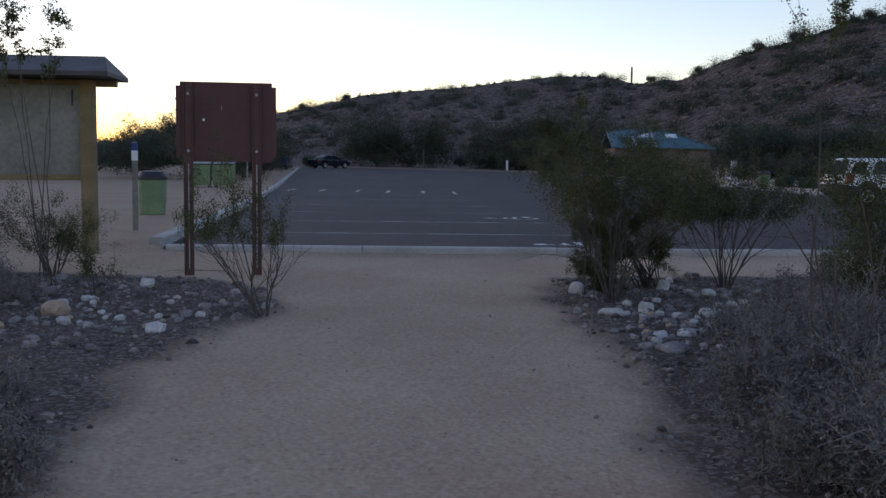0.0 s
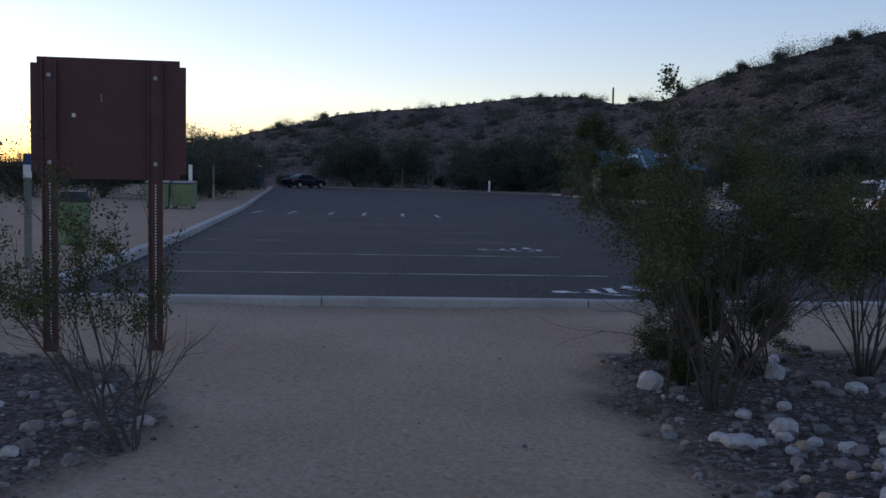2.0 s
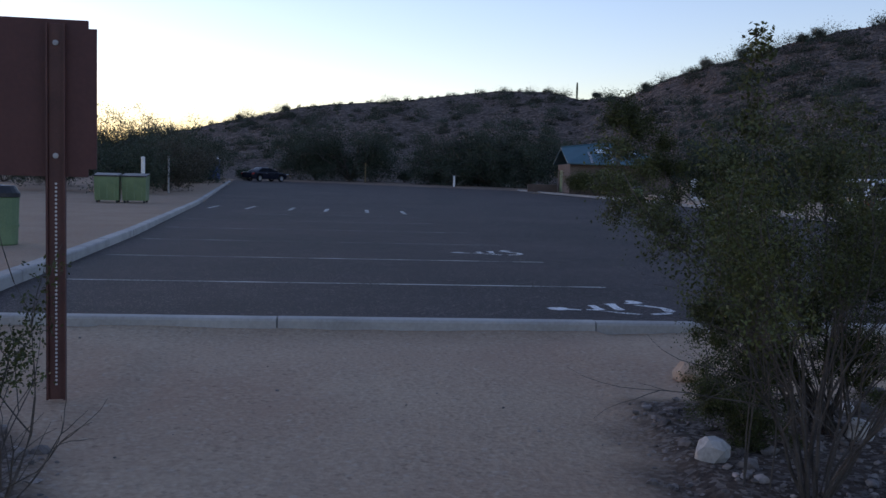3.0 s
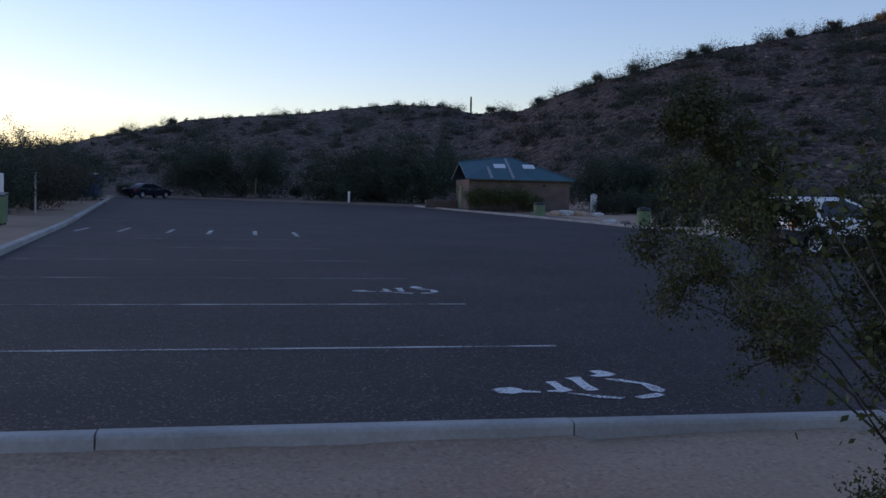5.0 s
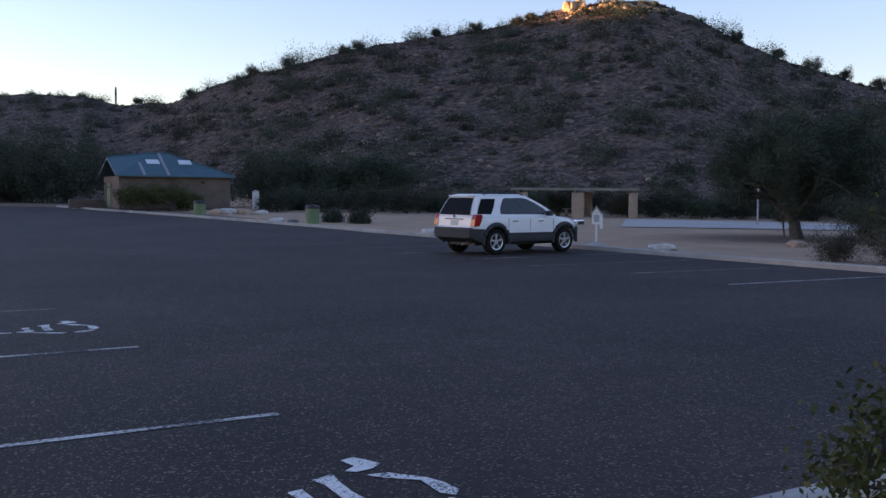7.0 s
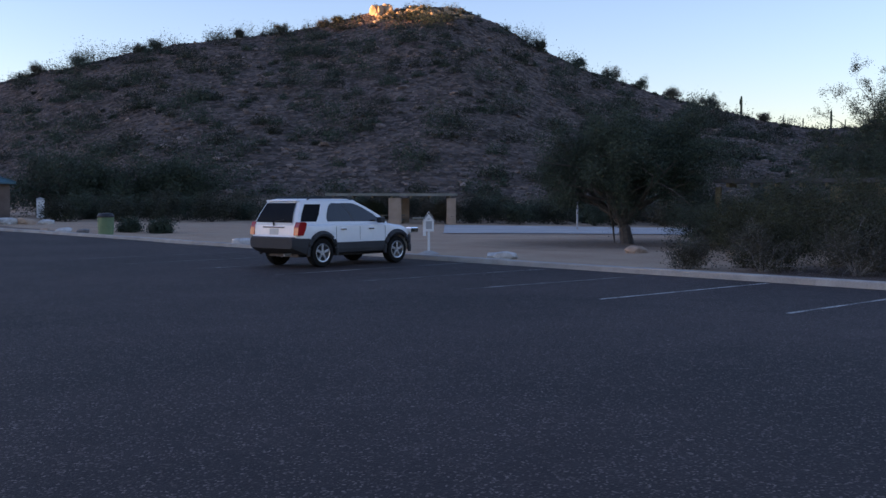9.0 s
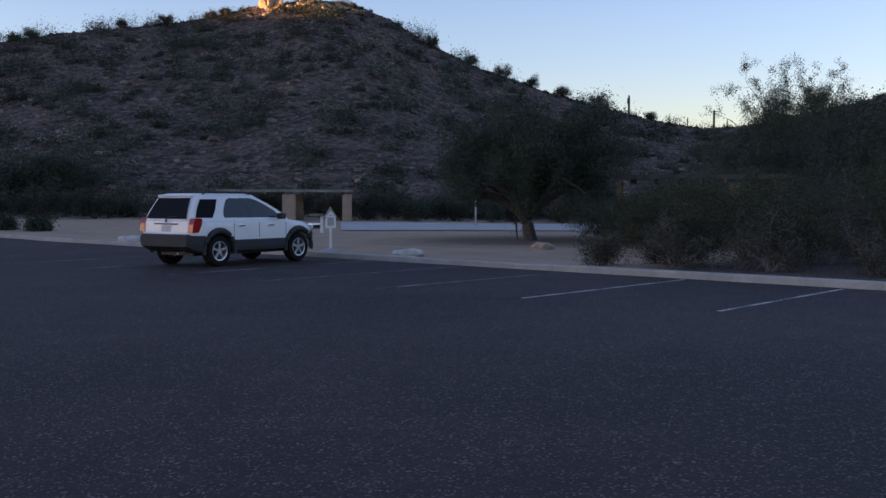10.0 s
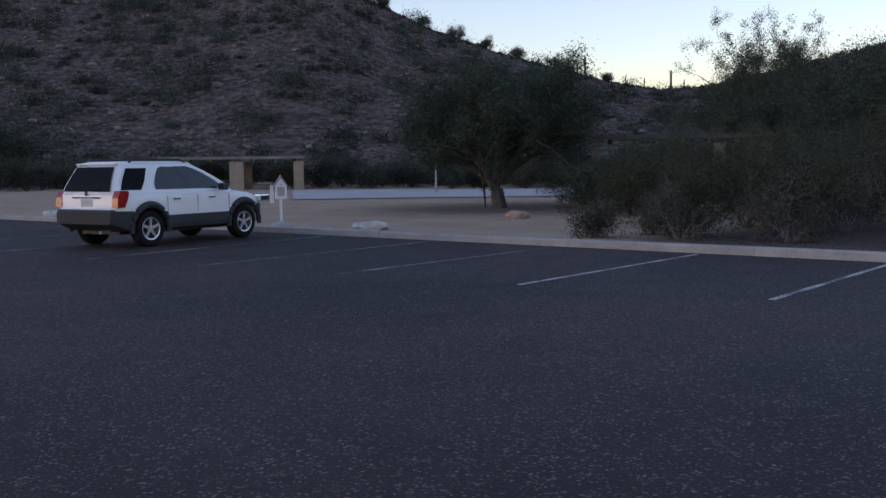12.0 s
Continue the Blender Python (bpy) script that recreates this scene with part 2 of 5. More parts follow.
# ---- mesh helpers ----
class Geo:
    """Vertices and faces gathered before they become one mesh."""
    def __init__(self):
        self.v, self.f = [], []

    def add(self, verts, faces, m=None):
        n = len(self.v)
        self.v += [tuple(m @ Vector(p)) for p in verts] if m else [tuple(p) for p in verts]
        self.f += [tuple(n + i for i in f) for f in faces]
        return self

    def box(self, x0, x1, y0, y1, z0, z1, bevel=0.0, m=None):
        bm = bmesh.new()
        bmesh.ops.create_cube(bm, size=1)
        for v in bm.verts:
            v.co = Vector(((x0 + x1) / 2 + v.co.x * (x1 - x0), (y0 + y1) / 2 + v.co.y * (y1 - y0), (z0 + z1) / 2 + v.co.z * (z1 - z0)))
        if bevel:
            bmesh.ops.bevel(bm, geom=list(bm.edges), offset=bevel, segments=2, affect="EDGES", profile=0.6)
        bm.verts.index_update()
        self.add([v.co for v in bm.verts], [[v.index for v in f.verts] for f in bm.faces], m)
        bm.free()
        return self

    def tube(self, pts, radii, sides=5, cap=True):
        pts = [Vector(p) for p in pts]
        n0 = len(self.v)
        for i, p in enumerate(pts):
            d = (pts[min(i + 1, len(pts) - 1)] - pts[max(i - 1, 0)]).normalized()
            a = d.orthogonal().normalized() if abs(d.z) < 0.95 else Vector((1, 0, 0)).cross(d).normalized()
            b = d.cross(a)
            for k in range(sides):
                t = 2 * math.pi * k / sides
                self.v.append(tuple(p + (a * math.cos(t) + b * math.sin(t)) * radii[i]))
        for i in range(len(pts) - 1):
            for k in range(sides):
                q, r = n0 + i * sides, (k + 1) % sides
                self.f.append((q + k, q + r, q + sides + r, q + sides + k))
        if cap:
            self.f.append(tuple(n0 + k for k in reversed(range(sides))))
            self.f.append(tuple(n0 + (len(pts) - 1) * sides + k for k in range(sides)))
        return self

    def lathe(self, profile, sides=24, m=None):
        """A profile of (radius, z) turned about z."""
        v = [(r * math.cos(2 * math.pi * k / sides), r * math.sin(2 * math.pi * k / sides), z) for r, z in profile for k in range(sides)]
        f = [(i * sides + k, i * sides + (k + 1) % sides, (i + 1) * sides + (k + 1) % sides, (i + 1) * sides + k) for i in range(len(profile) - 1) for k in range(sides)]
        return self.add(v, f, m)

    def prism(self, outline, z0, z1, m=None):
        n = len(outline)
        v = [(x, y, z0) for x, y in outline] + [(x, y, z1) for x, y in outline]
        f = [tuple(reversed(range(n))), tuple(range(n, 2 * n))] + [(i, (i + 1) % n, n + (i + 1) % n, n + i) for i in range(n)]
        return self.add(v, f, m)

    def stretched(self, k):
        self.v = [(x * k, y, z) for x, y, z in self.v]
        return self

    def mesh(self, name, material, smooth=False):
        me = bpy.data.meshes.new(name)
        me.from_pydata(self.v, [], self.f)
        me.materials.append(material)
        me.update()
        if smooth:
            me.polygons.foreach_set("use_smooth", [True] * len(me.polygons))
            me.set_sharp_from_angle(angle=radians(38))
        return me


def part(name, geo, material, parent=None, label="", smooth=False):
    ob = new(name, geo.mesh(name, material, smooth) if isinstance(geo, Geo) else geo)
    ob.parent = parent
    if label:
        ob["label"] = label
    return ob


def thing(name, label, category, m=None, group="", kind=""):
    ob = new(name)
    ob.empty_display_size = 0.2
    if m is not None:
        ob.matrix_world = m
    return tagged(ob, label, category, group, kind)


def quad_mesh(name, verts, material, per=4):
    """A mesh of separate leaves: verts (n, per, 3)."""
    n = len(verts)
    me = bpy.data.meshes.new(name)
    me.vertices.add(n * per)
    me.vertices.foreach_set("co", np.ascontiguousarray(verts, dtype=np.float32).ravel())
    me.loops.add(n * per)
    me.loops.foreach_set("vertex_index", np.arange(n * per, dtype=np.int32))
    me.polygons.add(n)
    me.polygons.foreach_set("loop_start", np.arange(0, n * per, per, dtype=np.int32))
    me.materials.append(material)
    me.update(calc_edges=True)
    return me


def leaves_at(centres, length, width, rng, tri=False):
    """Small diamond (or three-cornered) leaves at the given places, turned at random."""
    n = len(centres)
    d = rng.normal(size=(n, 3))
    d /= np.linalg.norm(d, axis=1)[:, None]
    e = np.cross(d, rng.normal(size=(n, 3)))
    e /= np.linalg.norm(e, axis=1)[:, None] + 1e-9
    s = rng.uniform(0.6, 1.3, (n, 1))
    d, e = d * length * s, e * width * s
    if tri:
        return np.stack([centres - d * 0.5 + e * 0.5, centres - d * 0.5 - e * 0.5, centres + d * 0.5], axis=1)
    return np.stack([centres - d * 0.5, centres + e * 0.5, centres + d * 0.5, centres - e * 0.5], axis=1)


# ---- the lie of the land ----
CENTRE = (1.5, 11.0)
RIDGE_AZ = [-60, -22, -15.4, -9.7, -3.6, 2.7, 8.6, 11.2, 13, 15.7, 18.5, 21.8, 25, 28, 34, 38.5, 41, 43.5, 45.5, 47.5, 50.5, 55, 60, 63, 65, 71, 75.4, 84, 110, 150]
RIDGE_EL = [0.3, 0.5, 1.05, 2.3, 3.8, 4.4, 5.1, 5.05, 4.65, 4.8, 5.95, 6.8, 7.65, 8.4, 9.3, 10.4, 10.85, 10.65, 9.82, 8.55, 7.2, 5.7, 4.25, 3.8, 3.9, 5.1, 6.1, 7.2, 4, 0.5]
DIST_AZ = [-60, 9, 13, 17, 21, 26, 46, 54, 62, 70, 150]
DIST_R = [300, 245, 225, 185, 170, 165, 165, 162, 158, 150, 150]
BASE_R = [160, 122, 112, 102, 92, 80, 78, 76, 78, 80, 80]


def lot_z(y):
    return 0.0127 * max(0.0, min(y, 120.0) - 50.0)


def left_kerb_x(y):
    return -2.95 - 0.08 * (y - 15.0) if y < 26 else -3.83 - 0.0975 * (y - 26.0)


def right_edge_x(y):
    return float(np.interp(y, [52, 62, 72, 82, 92, 97, 105, 112], [21.42, 20.3, 18.8, 17.0, 15.5, 10.0, 0.0, -8.0]))


def hill_z(x, y):
    dx, dy = x - CENTRE[0], y - CENTRE[1]
    r, az = math.hypot(dx, dy), math.degrees(math.atan2(dx, dy))
    if az > 150 or az < -90:
        return 0.0
    base, dist = np.interp(az, DIST_AZ, BASE_R), np.interp(az, DIST_AZ, DIST_R)
    if r <= base:
        return 0.0
    top = 1.6 + dist * math.tan(radians(np.interp(az, RIDGE_AZ, RIDGE_EL)))
    s = (r - base) / (dist - base)
    h = top * (s ** 1.08 if s < 1 else max(0.25, 1 - 0.5 * (s - 1)))
    rough = noise.fractal(Vector((x * 0.05, y * 0.05, 3)), 1.0, 2.0, 5) * 1.1 + noise.noise(Vector((x * 0.35, y * 0.35, 7))) * 0.35
    return h + rough * min(1.0, 2.2 * s) * (0.35 if 0.85 < s < 1.15 else 1.0)


def flat_z(x, y):
    z = lot_z(y)
    k = left_kerb_x(y)
    if y < 13.75:
        z = -0.09 - 0.0175 * min(13.75 - y, 18.0)
        if x < -0.6 or x > 2.8:
            z += 0.03 + 0.035 * noise.noise(Vector((x * 0.9, y * 0.9, 0)))
    elif k < x < right_edge_x(y) + 0.2:
        z -= 0.035
    elif x >= right_edge_x(y) + 0.2:
        z += 0.07
    else:
        z += 0.05
    return z


def land_z(x, y):
    return flat_z(x, y) + hill_z(x, y)


def trailness(x, y):
    """1 on bare walked dirt, 0 on the stony beds and the scrub; lowered under the mesquite for its shade and litter."""
    wob = 0.25 * noise.noise(Vector((x * 1.3, y * 1.3, 5))) + 0.12 * noise.noise(Vector((x * 5, y * 5, 9)))
    if y < 13.9:
        left = np.interp(y, [-4, 4, 5.8, 7.4, 8.6, 9.9, 10.8, 12], [-0.8, -0.75, -0.9, -0.75, -0.25, -0.5, -1.6, -7])
        right = np.interp(y, [-4, 3, 6.0, 7.9, 9.6, 11.1, 12.0], [2.5, 2.4, 2.75, 2.75, 2.45, 2.9, 9])
        return max(0.0, min(1.0, 0.5 + 2.6 * min(x - left + wob, right - x + wob)))
    if x > 21.6:
        # shade and leaf litter under the mesquite crown, put into the ground colour
        d = math.hypot(x - 33.4, (y - 36) * 1.2)
        return max(0.0, min(1.0, (y - 24.0 + 2 * wob) / 2)) * (1 - 0.75 * max(0, min(1, 1.7 - d / 4.2 + wob))) * max(0.0, min(1.0, (78 - x) / 20))
    return 0.75 if x < left_kerb_x(y) else 0.3


def build_ground():
    px, py = 1.0, -14.0
    azs = np.radians(np.concatenate([np.arange(-180, -42, 4.0), np.arange(-42, 92, 0.27), np.arange(92, 180, 4.0)]))
    rs = [0.5, 4, 8]
    r = 10.0
    while r < 60:
        rs.append(r)
        r *= 1.0085
    while r < 330:
        rs.append(r)
        r += 1.15
    while r < 4500:
        rs.append(r)
        r *= 1.25
    na, nr = len(azs), len(rs)
    verts, cover = [], []
    for r in rs:
        for a in azs:
            x, y = px + r * math.sin(a), py + r * math.cos(a)
            h = hill_z(x, y) if r > 70 else 0.0
            verts.append((x, y, flat_z(x, y) + h + (0.012 * noise.noise(Vector((x * 3, y * 3, 1))) if r < 60 else 0)))
            cover += [trailness(x, y) if r < 130 else 0.0, min(1.0, h / 2.0), 0.0, 1.0]
    faces = []
    for i in range(nr - 1):
        for k in range(na):
            q = (k + 1) % na
            faces.append((i * na + k, i * na + q, (i + 1) * na + q, (i + 1) * na + k))
    faces.append(tuple(range(na)))
    me = bpy.data.meshes.new("ground")
    me.from_pydata(verts, [], [tuple(reversed(f)) for f in faces])
    col = me.color_attributes.new("cover", "FLOAT_COLOR", "POINT")
    col.data.foreach_set("color", cover)
    me.polygons.foreach_set("use_smooth", [True] * len(me.polygons))
    me.materials.append(M_GROUND)
    me.update()
    return tagged(new("ground", me), "bare pinkish dirt and stony desert soil rising to rocky hills", "ground", kind="structure")


build_ground()

# the car park: a sheet of worn asphalt, level near by and rising gently far off
LOT_END = 112.0
g = Geo()
ys = [13.92 + 1.0 * i for i in range(99)]
cols = 12
for y in ys:
    x0, x1 = left_kerb_x(y) + 0.02, right_edge_x(y)
    for k in range(cols + 1):
        x = x0 + (x1 - x0) * k / cols
        g.v.append((x, y, lot_z(y)))
for i in range(len(ys) - 1):
    for k in range(cols):
        q = i * (cols + 1) + k
        g.f.append((q, q + 1, q + cols + 2, q + cols + 1))
tagged(part("parking_lot", g, M_ASPHALT), "worn dark grey asphalt car park with faded white stall lines", "road", kind="structure")

# unseen range added beyond the left edge of the view, hiding the low sun below summit height
side = Vector((math.cos(radians(SUN_AZ)), -math.sin(radians(SUN_AZ)), 0))
flat_dir = Vector((sun_dir.x, sun_dir.y, 0)).normalized()
g = Geo()
for j in range(3):
    for i in range(61):
        p = -1500 + 30 * i
        at = Vector((CENTRE[0], CENTRE[1], 0)) + flat_dir * (1500 + (j - 1) * 260) + side * p
        # crest height sets where its shade ends on the hill
        crest = 108.6 + 0.8 * noise.noise(Vector((p * 0.01, 0, 0)))
        g.v.append((at.x, at.y, (-5, crest * min(1, (300 - p) / 60 + 0.1), -5)[j] if j == 1 else -5))
for j in range(2):
    for i in range(60):
        g.f.append((j * 61 + i, j * 61 + i + 1, (j + 1) * 61 + i + 1, (j + 1) * 61 + i))
tagged(part("backdrop", g, M_HILLROCK), "unseen added ridge that shades all but the summit from the low sun", "mountain", kind="structure")

# pale concrete apron at the foot of the hill
g = Geo()
for i in range(21):
    az = radians(43.0 + 22.0 * i / 20)
    for r in (45.0, 49.0, 53.0, 58.0):
        x, y = 5.4 + r * math.sin(az), 16.4 + r * math.cos(az)
        g.v.append((x, y, flat_z(x, y) + 0.04))
g.f = [(4 * i + k, 4 * i + k + 1, 4 * i + k + 5, 4 * i + k + 4) for i in range(20) for k in range(3)]
tagged(part("pavement", g, M_PATH), "pale grey concrete path at the foot of the hill", "path", kind="structure")


# ---- car park lines ----
def stripe(x0, y0, x1, y1, label, width=0.085, paint=M_PAINT):
    a, b = Vector((x0, y0, 0)), Vector((x1, y1, 0))
    n = Vector((-(b - a).y, (b - a).x, 0)).normalized() * width / 2
    g = Geo()
    steps = 14
    for i in range(steps + 1):
        p = a.lerp(b, i / steps)
        w = n * (1 + 0.25 * noise.noise(Vector((p.x * 3, p.y * 3, 2))))
        for s in (-1, 1):
            q = p + w * s
            g.v.append((q.x, q.y, lot_z(q.y) + 0.005))
    g.f = [(2 * i, 2 * i + 1, 2 * i + 3, 2 * i + 2) for i in range(steps)]
    return tagged(part("stall_line", g, paint), label, "road marking", "painted stall lines", "structure")


for y, x1 in ((17.3, 4.3), (21.15, 4.2), (25.3, 4.05), (29.9, 3.85), (34.7, 3.4), (39.6, 3.2)):
    stripe(left_kerb_x(y) + 0.35, y, x1, y + 0.02, "faded white stall line on the asphalt, worn thin", paint=M_PAINT if y < 24 else M_PAINT_THIN)
for x, y in ((-4.9, 46.2), (-3.4, 46.2), (-1.65, 45.6), (-0.2, 45.1), (1.45, 44.7), (2.9, 44.0)):
    stripe(x, y - 1.7, x, y + 1.9, "short white tick at the end of a stall", 0.15)
for a, b in ((32.0, 32.3), (29.3, 29.2), (26.5, 26.25), (23.55, 23.35), (20.35, 20.25), (17.4, 17.3), (35.0, 35.4), (38.0, 38.5), (41.0, 41.5)):
    stripe(15.0 + (32.0 - a) * 0.12, a, 21.2, b, "faded white stall line running to the kerb" if a < 24 else "almost worn-away stall line running to the kerb", paint=M_PAINT if a < 24 else M_PAINT_THIN)


def wheelchair_symbol(cx, cy, size):
    """The access symbol painted on the ground, its head towards -x, seen lying on its side."""
    th = thing("wheelchair_symbol", "worn white wheelchair access symbol painted on asphalt", "road marking", pose(cx, cy, 0.006, 0, 0, -4), "access symbols", "structure")
    s = size
    def flat(name, pts):
        g = Geo().add([(x * s, y * s, 0) for x, y in pts], [tuple(range(len(pts)))])
        part(name, g, M_PAINT2, th)
    flat("head", [(-0.014, 0.006), (0.038, 0.051), (0.113, 0.07), (0.15, 0.031), (0.16, -0.016), (0.245, -0.045), (0.248, -0.079), (0.143, -0.073), (0.084, -0.112), (0.013, -0.082)])
    flat("arm", [(0.337, 0.224), (0.405, 0.243), (0.408, 0.091), (0.437, -0.018), (0.398, -0.055), (0.351, -0.079), (0.28, -0.05), (0.299, -0.021), (0.353, -0.01), (0.35, 0.135)])
    flat("thigh", [(0.481, 0.338), (0.588, 0.387), (0.575, 0.275), (0.572, 0.13), (0.588, -0.007), (0.549, -0.038), (0.507, -0.027), (0.506, 0.084), (0.507, 0.264)])
    flat("foot", [(0.693, 0.567), (0.761, 0.592), (0.799, 0.533), (0.833, 0.452), (0.774, 0.393), (0.693, 0.373), (0.649, 0.405), (0.715, 0.458)])
    flat("wheel_top", [(0.704, 0.319), (0.808, 0.305), (0.921, 0.175), (0.956, 0.074), (0.963, -0.029), (0.919, -0.088), (0.874, -0.036), (0.881, 0.151), (0.757, 0.247)])
    flat("wheel_base", [(0.726, -0.198), (0.812, -0.144), (0.885, -0.104), (0.916, -0.15), (0.858, -0.21), (0.75, -0.252)])
    flat("seat", [(0.372, -0.085), (0.464, -0.113), (0.586, -0.18), (0.672, -0.216), (0.633, -0.26), (0.52, -0.219), (0.431, -0.136)])


M_PAINT2 = mat("fresh_road_paint", (0.05, 0.048, 0.048), (0.76, 0.75, 0.73), 3, 60, 0.8, bump=0.2, split=(0.41, 0.50), spot="world", fine_mix=0.6)
wheelchair_symbol(3.08, 15.12, 1.45)
wheelchair_symbol(2.80, 23.05, 1.42)


# ---- things: signs, posts, bins ----
def ground_at(x, y):
    return land_z(x, y)


def back_of_sign():
    x, y = -1.275, 11.02
    th = thing("sign", "brown painted sign board seen from behind on two punched steel posts", "sign", pose(x, y, -0.09, 0, 0, 6.5))
    board = bmesh.new()
    bmesh.ops.create_cube(board, size=1)
    for v in board.verts:
        v.co = Vector((v.co.x * 1.22, v.co.y * 0.02, 1.91 + v.co.z * 0.98))
    bmesh.ops.bevel(board, geom=[e for e in board.edges if abs(e.verts[0].co.y - e.verts[1].co.y) > 0.01], offset=0.05, segments=4, affect="EDGES")
    board.verts.index_update()
    g = Geo().add([v.co for v in board.verts], [[v.index for v in f.verts] for f in board.faces])
    board.free()
    part("board", g, M_SIGN, th)
    for px in (-0.46, 0.37):
        p = Geo().box(px - 0.045, px + 0.045, -0.035, -0.012, 0, 2.37, 0.004)
        p.box(px - 0.058, px - 0.045, -0.060, -0.012, 0, 2.37).box(px + 0.045, px + 0.058, -0.060, -0.012, 0, 2.37)
        post = part("post", p, M_POST, th)
        for k in range(52):
            z = 0.10 + k * 0.025
            part("hole", HOLE, M_HOLE, post).location = (px, -0.0365, z)
    for px, pz in ((-0.46, 2.25), (-0.46, 1.55), (0.37, 2.25), (0.37, 1.55)):
        part("bolt", Geo().lathe([(0, 0), (0.018, 0.0), (0.018, 0.012), (0, 0.014)], 8, pose(px, -0.038, pz, 90)), M_GALV, th)
    part("sticker", Geo().box(-0.29, -0.262, -0.0125, -0.0105, 1.92, 1.95), M_WHITE, th, "small white sticker")
    part("scratch", Geo().box(-0.062, -0.056, -0.0125, -0.0105, 2.05, 2.11), M_GALV, th, "pale scratch")


HOLE = Geo().lathe([(0, 0.001), (0.008, 0.001), (0.008, 0)], 8, pose(0, 0, 0, 90)).mesh("hole", M_HOLE)
back_of_sign()


def hip_roof(hx, hy, z0, rise, ridge, thick=0.12):
    v = [(-hx, -hy, z0), (hx, -hy, z0), (hx, hy, z0), (-hx, hy, z0), (-ridge, 0, z0 + rise), (ridge, 0, z0 + rise)]
    v += [(x, y, z - thick) for x, y, z in v[:4]]
    return Geo().add(v, [(0, 1, 5, 4), (1, 2, 5), (2, 3, 4, 5), (3, 0, 4), (6, 7, 1, 0), (7, 8, 2, 1), (8, 9, 3, 2), (9, 6, 0, 3), (9, 8, 7, 6)])


def kiosk():
    th = thing("information_kiosk", "weathered notice kiosk with timber posts and dark metal roof", "kiosk", pose(-4.42, 12.85, -0.02, 0, 0, 3))
    for px in (-0.83, 0.83):
        part("post", Geo().box(px - 0.095, px + 0.095, -0.095, 0.095, 0, 2.49, 0.01), M_KWOOD, th)
    part("panel", Geo().box(-0.73, 0.73, -0.03, 0.03, 1.14, 2.407, 0.004), M_KPANEL, th, "pale weathered back panel")
    part("rail", Geo().box(-0.74, 0.74, -0.05, 0.05, 1.06, 1.137, 0.006), M_KWOOD, th)
    part("rail", Geo().box(-0.74, 0.74, -0.05, 0.05, 2.41, 2.48, 0.006), M_KWOOD, th)
    part("handle", Geo().tube([(0.62, -0.035, 2.12), (0.63, -0.06, 2.16), (0.63, -0.06, 2.30), (0.62, -0.035, 2.34)], [0.012] * 4, 6), M_BLACK, th)
    part("roof", hip_roof(1.26, 0.60, 2.56, 0.26, 1.08, 0.06), M_KROOF, th)
    part("beam", Geo().box(-1.2, 1.2, -0.06, 0.06, 2.40, 2.488, 0.006, pose(0, 0.16, 0)), M_KWOOD, th)


kiosk()


def marker_post():
    x, y = -4.05, 16.8
    th = thing("marker_post", "slim trail marker post with blue and white stickers", "post", pose(x, y, 0.05))
    part("stake", Geo().box(-0.05, 0.05, -0.02, 0.02, 0, 1.62, 0.006), M_KPANEL, th)
    part("sticker", Geo().box(-0.052, 0.052, -0.024, 0.024, 1.28, 1.46), M_WHITE, th, "white sticker")
    part("sticker", Geo().box(-0.052, 0.052, -0.024, 0.024, 1.463, 1.60), M_BLUE, th, "blue sticker")


marker_post()


def trash_bin(x, y, z, w, h, label):
    th = thing("trash_bin", label, "bin", pose(x, y, z, 0, 0, random.uniform(-6, 6)), "bins")
    part("body", Geo().lathe([(0, 0), (w * 0.44, 0), (w * 0.46, 0.03), (w * 0.5, h * 0.78), (w * 0.48, h * 0.79), (0, h * 0.79)], 20), M_GREEN, th, smooth=False)
    part("band", Geo().lathe([(w * 0.475, h * 0.30), (w * 0.495, h * 0.30), (w * 0.50, h * 0.34), (w * 0.478, h * 0.34)], 20), M_GREEN, th)
    part("lid", Geo().lathe([(0, h * 0.79 + 0.003), (w * 0.52, h * 0.79 + 0.003), (w * 0.52, h * 0.86), (w * 0.40, h * 0.98), (0, h)], 20), M_BLACK, th, "black domed lid")


trash_bin(-5.2, 22.3, 0.05, 0.68, 1.05, "green litter bin with a black lid beside the lot")
trash_bin(21.9, 56.8, 0.15, 0.75, 1.0, "dark green litter bin standing by the kerb")
trash_bin(19.9, 69.3, 0.31, 0.75, 0.95, "dark green litter bin standing by the kerb")


